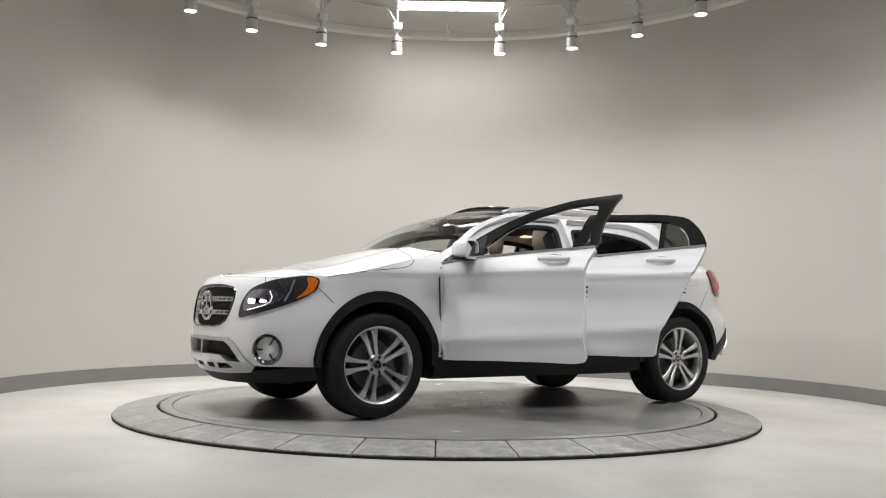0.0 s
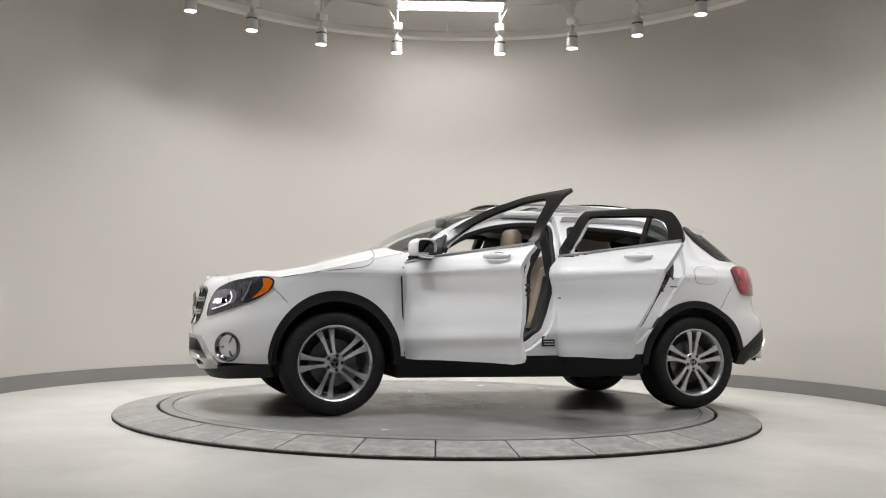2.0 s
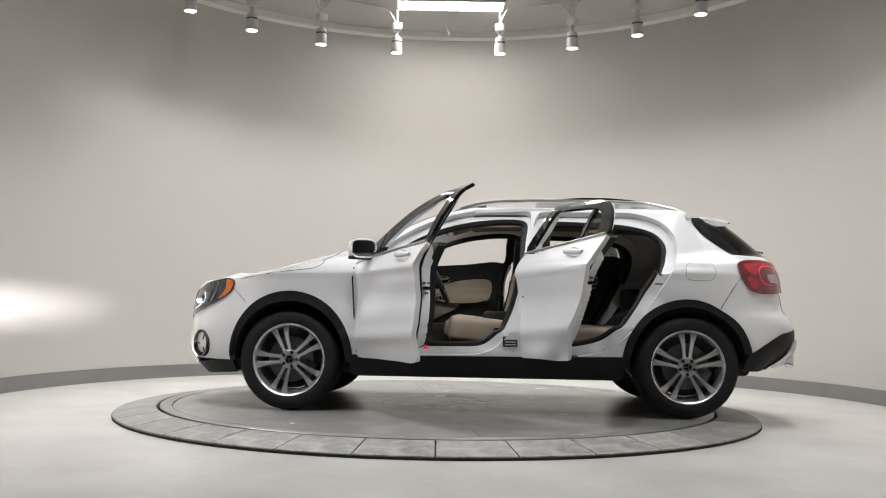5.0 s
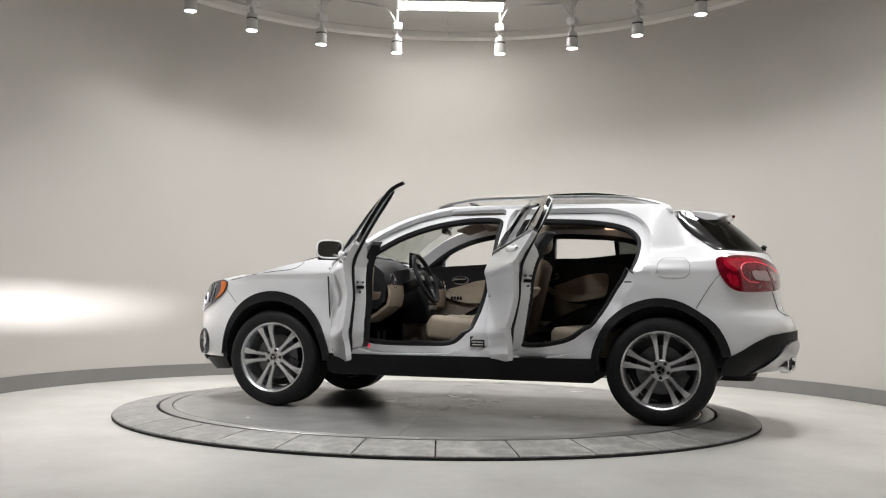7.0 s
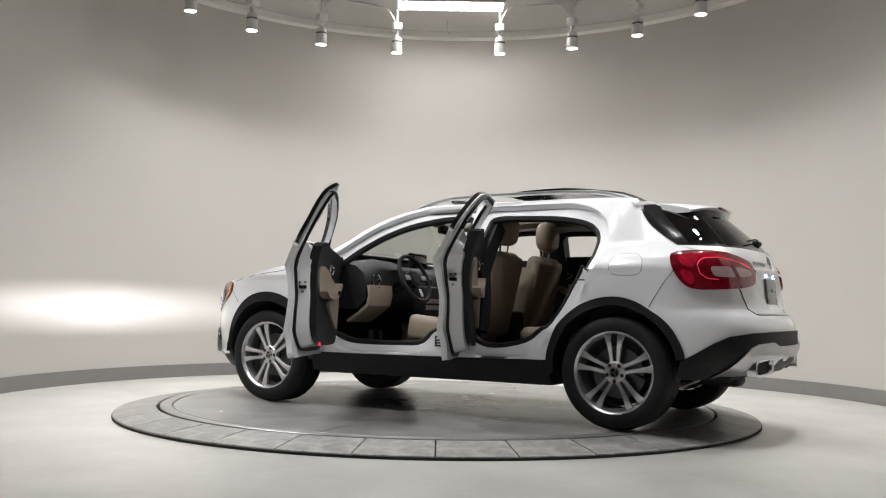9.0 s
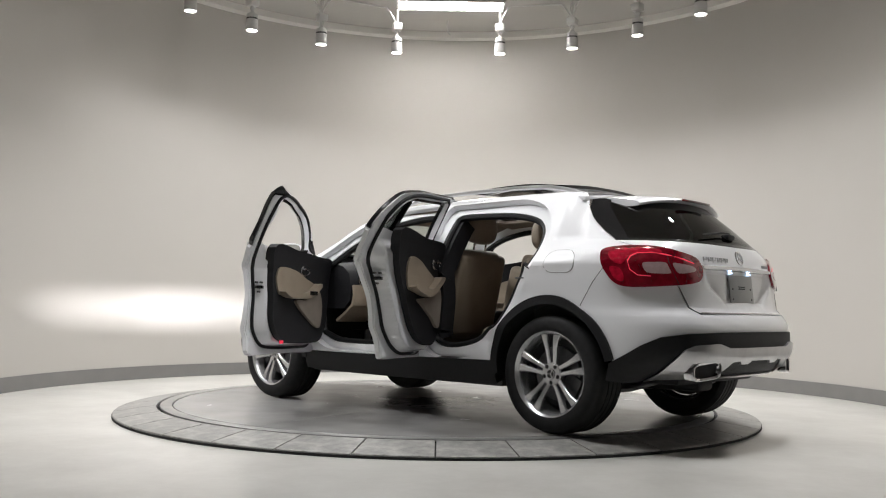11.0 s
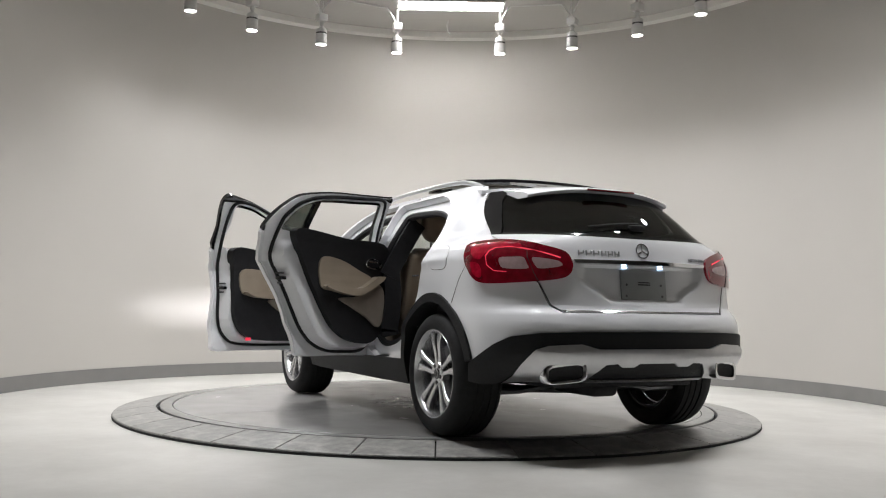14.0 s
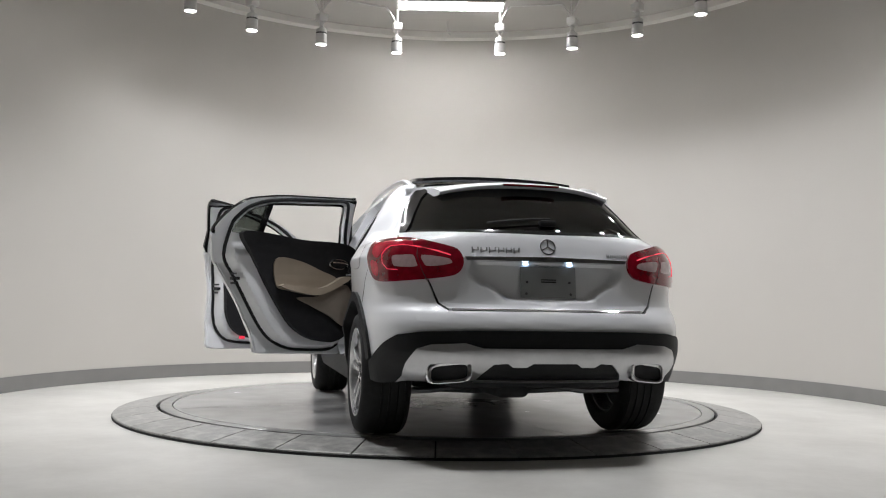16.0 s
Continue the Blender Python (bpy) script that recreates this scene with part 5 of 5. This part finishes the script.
    panel("rear_apron", [(4.505, 0.335), (4.52, 0.43), (4.60, 0.475), (4.70, 0.535), (4.80, 0.578), (4.95, 0.597), (5.2, 0.605), (LEN, 0.607), (LEN, 0.335), (4.85, 0.335), (4.74, 0.326), (4.68, 0.318)], [[(4.98, 0.36), (5.165, 0.36), (5.165, 0.43), (4.98, 0.43)]], BLACK_PLASTIC, car, -0.010, 0.03, "black grained rear bumper apron", both=True, depth_at=tuck)
    wing = [(4.72, 0.318), (4.785, 0.358), (4.855, 0.441), (4.925, 0.513), (4.99, 0.534), (5.16, 0.543), (5.25, 0.518), (LEN, 0.518), (LEN, 0.445), (5.50, 0.445), (5.47, 0.425), (5.40, 0.425), (5.37, 0.445), (5.30, 0.44), (5.24, 0.385), (5.21, 0.34), (5.10, 0.325)]
    pipe_hole = rounded([(4.975, 0.395), (4.98, 0.435), (5.07, 0.442), (5.165, 0.435), (5.17, 0.395), (5.165, 0.355), (5.07, 0.348), (4.98, 0.355)], 3)
    panel("diffuser", wing, [pipe_hole], SATIN, car, -0.024, 0.0, "satin silver diffuser panel", both=True, step=0.04, depth_at=tuck)
    panel("lower_lip", [(LEN, 0.315), (5.2, 0.318), (5.2, 0.335), (LEN, 0.338)], [], SATIN, car, -0.020, 0.0, both=True, depth_at=tuck)
    for k in (-1, 1):
        bm = bmesh.new()
        c = Vector(skin_at(5.072, 0.395, 0.010, k))
        rows = []
        for dx, w, h in ((0.03, 0.105, 0.052), (-0.020, 0.105, 0.052), (-0.024, 0.100, 0.047), (-0.020, 0.086, 0.036), (-0.004, 0.084, 0.034)):
            row = []
            for j in range(33):
                a = 2 * math.pi * j / 32
                y, z = math.copysign(abs(math.cos(a)) ** 0.45, math.cos(a)), math.copysign(abs(math.sin(a)) ** 0.45, math.sin(a))
                row.append((c.x + dx + 0.30 * (abs(c.y + y * w) - abs(c.y)), c.y + y * w, c.z + z * h + 0.01 * y * k * -1))
            rows.append(row)
        grid(bm, rows)
        pipe = part("exhaust_tip", bm, CHROME, car, "rectangular chrome exhaust tip", 50)
        # dark sheet just inside the mouth, in place of the shade down the pipe
        bm = bmesh.new()
        bm.faces.new([bm.verts.new(q) for q in rows[-1][:-1]])
        part("bore_shade", bm, DARK, pipe)
    bm = bmesh.new()
    box(bm, -1.95, -1.55, 0.04, 0.22, 0.25, 0.33, 0.035, None, 4)
    part("silencer", bm, DARK, car, "dark exhaust silencer")
    for pts in ([(-1.62, 0.68, 0.262), (-1.68, 0.52, 0.272), (-1.72, 0.34, 0.30), (-1.72, 0.2, 0.33)], [(-1.72, -0.02, 0.33), (-1.72, -0.14, 0.30), (-1.70, -0.34, 0.268), (-1.62, -0.60, 0.262)]):
        bm = bmesh.new()
        tube(bm, pts, 0.019, 8)
        part("control_arm", bm, STEEL, car, "grey steel suspension arm")
    bm = bmesh.new()
    tube(bm, [(-1.30, 0.62, 0.30), (-1.45, 0.4, 0.26), (-1.5, 0.0, 0.25), (-1.45, -0.4, 0.26), (-1.30, -0.62, 0.30)], 0.022, 8)
    part("rear_axle", bm, STEEL, car)


def build_body(car):
    for k in (-1, 1):
        panel("body_side", body_outline(), [FRONT_OUTER, REAR_OUTER, BEAM_HOLE], WHITE, car, 0.0, 0.045, "white body side with door openings", side=k, step=0.032)
        for hole, lo, hi, name in ((FRONT_HOLE, sx(0.93), sx(-0.312), "front_jamb"), (REAR_HOLE, sx(-0.313), sx(-1.5), "rear_jamb")):
            panel(name, widened(hole, 0.09, lo, hi, 1.425), [hole], WHITE, car, 0.048, 0.072, "white recessed door jamb", side=k, step=0.06)
        # black sheet put in where the opening behind the fender is only shaded
        panel("hinge_shade", on_x([(0.93, 0.42), (0.93, 0.99), (0.845, 0.99), (0.845, 0.42)]), [], SEAL, car, 0.046, 0.0475, "black sheet for the shade behind the fender edge", side=k)
        for hole in (FRONT_HOLE, REAR_HOLE):
            bm = bmesh.new()
            cx, cz = sum(q[0] for q in hole) / len(hole), sum(q[1] for q in hole) / len(hole)
            tube(bm, [skin_at(cx + (s - cx) * 0.982, cz + (z - cz) * 0.982, 0.072, k) for s, z in hole], 0.023, 8, True)
            part("door_seal", bm, SEAL, car, "black rubber door seal")
        # black arches and sills
        for x, r, wide, a0, a1 in ((FX, 0.472, 0.93, 181, -1), (RX, 0.455, 0.965, 182, 13)):
            ring = arc_pts(x, AXLE_Z, r, a0, a1, 30, wide) + list(reversed(arc_pts(x, AXLE_Z, 0.402, a0, a1, 30, 0.97)))
            panel("wheel_arch", ring, [], BLACK_PLASTIC, car, -0.016, 0.06, "black plastic wheel arch trim", side=k, step=0.05)
        panel("sill_trim", on_x([(0.93, 0.39), (0.5, 0.388), (-0.5, 0.398), (-0.93, 0.405), (-0.93, 0.265), (-0.5, 0.25), (0.5, 0.25), (0.93, 0.26)]), [], BLACK_PLASTIC, car, -0.006, 0.06, "black plastic sill trim", side=k)
        for x in (FX, RX):
            bm = bmesh.new()
            rows = []
            for i in range(21):
                a = radians(2 + 176 * i / 20)
                rows.append([(x + 0.415 * math.cos(a), k * y, AXLE_Z + 0.415 * math.sin(a)) for y in (0.835, 0.48)])
            grid(bm, rows)
            bm.faces.new([bm.verts.new(r[1]) for r in rows])
            part("wheel_liner", bm, DARK, car, "dark wheel arch liner")
        bm = bmesh.new()
        tube(bm, [skin_at(s, z, 0.001, k) for s, z in ((1.856, 0.985), (1.846, 0.92), (1.862, 0.66), (1.884, 0.405))], 0.0055, 6)
        part("door_gap", bm, GAP, car, "dark gap between fender and front door")
        panel("pillar_trim", on_x([(-0.24, 1.375), (-0.45, 1.36), (-0.425, 1.1), (-0.42, 0.5), (-0.02, 0.475), (-0.09, 0.6), (-0.18, 0.82), (-0.22, 1.05)]), [], INTERIOR, car, 0.075, 0.19, "black inner pillar trim", side=k)
        for line in ([(0.972, 0.83), (1.03, 0.79), (1.09, 0.735)], [(4.555, 0.955), (4.47, 0.875), (4.40, 0.79), (4.36, 0.74)], [(5.085, 0.706), (5.04, 0.738), (4.99, 0.852)], [(0.575, 0.887), (0.60, 0.86)]):
            bm = bmesh.new()
            tube(bm, [skin_at(s, z, 0.0005, k) for s, z in line], 0.0022, 6)
            part("panel_seam", bm, GAP, car, "dark panel seam")
        if k == 1:
            fuel = rounded([(4.098, 0.995), (4.11, 1.03), (4.15, 1.055), (4.22, 1.06), (4.29, 1.055), (4.325, 1.03), (4.332, 0.99), (4.32, 0.95), (4.28, 0.928), (4.20, 0.925), (4.13, 0.93), (4.10, 0.955)], 3)
            panel("fuel_seam", fuel, [], BASE_GREY, car, -0.0008, 0.002, "thin seam round the fuel flap", side=k, step=0.03)
            cx, cz = 4.215, 0.993
            panel("fuel_flap", [(cx + (s - cx) * 0.972, cz + (z - cz) * 0.955) for s, z in fuel], [], WHITE, car, -0.0022, 0.002, "white round fuel filler flap", side=k, step=0.03)
        # roof rail
        bm = bmesh.new()
        pts = []
        for i in range(25):
            u = i / 24
            x = 0.20 - 1.58 * u
            lift = 0.040 * min(1, 6 * u, 6 * (1 - u)) ** 0.6
            pts.append((x, k * (0.575 + 0.012 * math.sin(math.pi * u)), ROOF_Z(x) - 0.030 + lift))
        tube(bm, pts, 0.014, 10)
        part("roof_rail", bm, SATIN, car, "satin silver roof rail")
    bm = bmesh.new()
    grid(bm, hood_rows())
    thick(bm, 0.012)
    part("hood", bm, WHITE, car, "white hood with two faint ridges", 60)
    rows = hood_rows()
    for k in (1, -1):
        bm = bmesh.new()
        seam = [skin_at(u, z, 0.0004, k) for u, z in ((1.02, 0.896), (1.12, 0.912), (1.27, 0.934), (1.40, 0.952), (1.506, 0.964), (1.57, 0.972), (1.615, 0.988), (1.645, 1.012), (1.655, 1.028))]
        tube(bm, seam, 0.0022, 6)
        i = min(range(len(rows)), key=lambda n: abs(rows[n][0][0] - seam[-1][0]))
        over = [rows[i][0], rows[i + 1][1], rows[i + 2][3], rows[i + 3][6]]
        tube(bm, [(x, -y * k, z + 0.001) for x, y, z in over], 0.0022, 6)
        part("hood_gap", bm, GAP, car, "dark gap along the hood edge")
    bm = bmesh.new()
    grid(bm, windscreen_rows())
    ob = part("windscreen", bm, WINDOW, car, "clear windscreen glass", 60)
    ob.visible_shadow = False
    bm = bmesh.new()
    rows = windscreen_rows(0.002)
    grid(bm, [[Vector(q).lerp(Vector(rows[0][12]), 0) for q in rows[0]], rows[0] and [Vector(a).lerp(Vector(b), 0.35) for a, b in zip(rows[0], rows[1])]])
    grid(bm, [[Vector(a).lerp(Vector(b), 0.4) for a, b in zip(rows[-1], rows[-2])], rows[-1]])
    part("windscreen_border", bm, GLOSS_BLACK, car, "black windscreen border", 60)
    # roof with its open sliding panel
    bm = bmesh.new()
    sheet(bm, [(-0.62, -0.62), (-0.62, 0.62), (-1.42, 0.62), (-1.42, -0.62)], [], lambda u, v, w: roof_at(u, v, w), 0.08, True)
    sheet(bm, [(0.10, 0.5), (0.10, 0.63), (-0.62, 0.63), (-0.62, 0.5)], [], lambda u, v, w: roof_at(u, v, w), 0.08, True)
    sheet(bm, [(0.10, -0.5), (0.10, -0.63), (-0.62, -0.63), (-0.62, -0.5)], [], lambda u, v, w: roof_at(u, v, w), 0.08, True)
    part("roof", bm, WHITE, car, "white car roof", 50)
    bm = bmesh.new()
    sheet(bm, [(0.12, -0.5), (0.12, 0.5), (-0.62, 0.5), (-0.62, -0.5)], [rounded([(-0.02, -0.40), (-0.02, 0.40), (-0.45, 0.40), (-0.45, -0.40)], 3, 0.1)], lambda u, v, w: roof_at(u, v, w, 0.003), 0.08, True)
    part("roof_glass", bm, ROOF_GLASS, car, "black glass roof surround", 50)
    bm = bmesh.new()

    def slide(u, v, w):
        q = roof_at(-0.4 + u, v)
        return (q[0], q[1], q[2] + 0.055 + 0.02 * math.sin(math.pi * min(1, max(0, (-u) / 0.8))) - 0.018 * w)
    sheet(bm, rounded([(0.0, -0.47), (0.0, 0.47), (-0.40, 0.48), (-0.78, 0.47), (-0.78, -0.47), (-0.40, -0.48)], 4, 0.25), [], slide, 0.07, True)
    part("sunroof_panel", bm, ROOF_GLASS, car, "raised black sunroof glass panel", 50)
    bm = bmesh.new()
    tube(bm, [(0.02 + 0.05 * (1 - (y / 0.42) ** 2), y, 1.512 - 0.03 * (y / 0.42) ** 2) for y in [-0.42 + 0.84 * i / 12 for i in range(13)]], 0.010, 8)
    deflector = part("wind_deflector", bm, GLOSS_BLACK, car, "raised mesh wind deflector")
    bm = bmesh.new()
    grid(bm, [[(0.02 + 0.05 * (1 - (y / 0.42) ** 2), y, 1.512 - 0.03 * (y / 0.42) ** 2) for y in [-0.42 + 0.84 * i / 12 for i in range(13)]], [(0.0 + 0.05 * (1 - (y / 0.42) ** 2), y, 1.462 - 0.02 * (y / 0.42) ** 2) for y in [-0.42 + 0.84 * i / 12 for i in range(13)]]])
    thick(bm, 0.002)
    part("deflector_mesh", bm, MESH_GREY, deflector, "grey mesh")
    # underside, and unseen engine boxes added to block light under the hood
    bm = bmesh.new()
    box(bm, -0.93, 0.93, -0.78, 0.78, 0.24, 0.335, 0.02)
    box(bm, 0.90, 2.02, -0.47, 0.47, 0.24, 0.70, 0.03)
    box(bm, -1.95, -0.90, -0.47, 0.47, 0.30, 0.37, 0.02)
    box(bm, 0.93, 1.75, -0.60, 0.60, 0.70, 0.88, 0.03)
    part("underbody", bm, DARK, car, "dark underbody")
    # plate on the door pillar
    bm = bmesh.new()
    q = skin_at(sx(-0.16), 0.49, -0.003)
    box(bm, q[0] - 0.05, q[0] + 0.05, q[1] - 0.004, q[1] + 0.002, 0.46, 0.53, 0.002)
    sticker = part("label_plate", bm, GAP, car, "dark printed label on the door pillar")
    bm = bmesh.new()
    for i in range(3):
        box(bm, q[0] - 0.04, q[0] + 0.035, q[1] + 0.002, q[1] + 0.0035, 0.472 + 0.018 * i, 0.478 + 0.018 * i)
    part("print_bar", bm, LAMP_WHITE, sticker)
    for x in (-0.21, -1.10):
        bm = bmesh.new()
        z = 0.80 if x > -1 else 0.90
        q = skin_at(sx(x - 0.05), z, 0.0)
        tube(bm, [(q[0] - 0.02, q[1], z), (q[0] - 0.02, q[1] + 0.02, z), (q[0] + 0.02, q[1] + 0.02, z), (q[0] + 0.02, q[1], z)], 0.005, 6)
        part("striker", bm, STEEL, car, "steel door striker")


def build_car():
    car = tagged(new("car"), "white compact crossover car with both near doors open", "car")
    build_body(car)
    build_front(car)
    build_rear(car)
    build_lights(car)
    for which, angle in (("front", 62.5), ("rear", 65.0)):
        build_door(car, which, 1, angle)
        build_door(car, which, -1, 0)
    build_interior(car)
    for x, side, phase in ((FX, 1, 0), (RX, 1, -90), (FX, -1, 20), (RX, -1, 50)):
        build_wheel(car, x, side, phase, x > 0)
    return car


build_room()
ceiling_panel()
build_lamps()
turntable = build_turntable()
car = build_car()


def heading(t):
    return 211.25 - 6.8174 * t + 0.016417 * (t - 8) ** 2


def motions():
    """The disc turns and carries the car, whose middle stands a little off the axis."""
    times = [0.5 * i for i in range(33)]
    walk(turntable, [(t, pose(0, 0, 0, 0, 0, heading(t) - 80)) for t in times])
    rows = []
    for t in times:
        a = radians(heading(t))
        c, s = math.cos(a), math.sin(a)
        ox, oy = -0.3661, 0.0055
        rows.append((t, pose(c * ox - s * oy, s * ox + c * oy, 0.002, 0, 0, heading(t))))
    walk(car, rows)


motions()
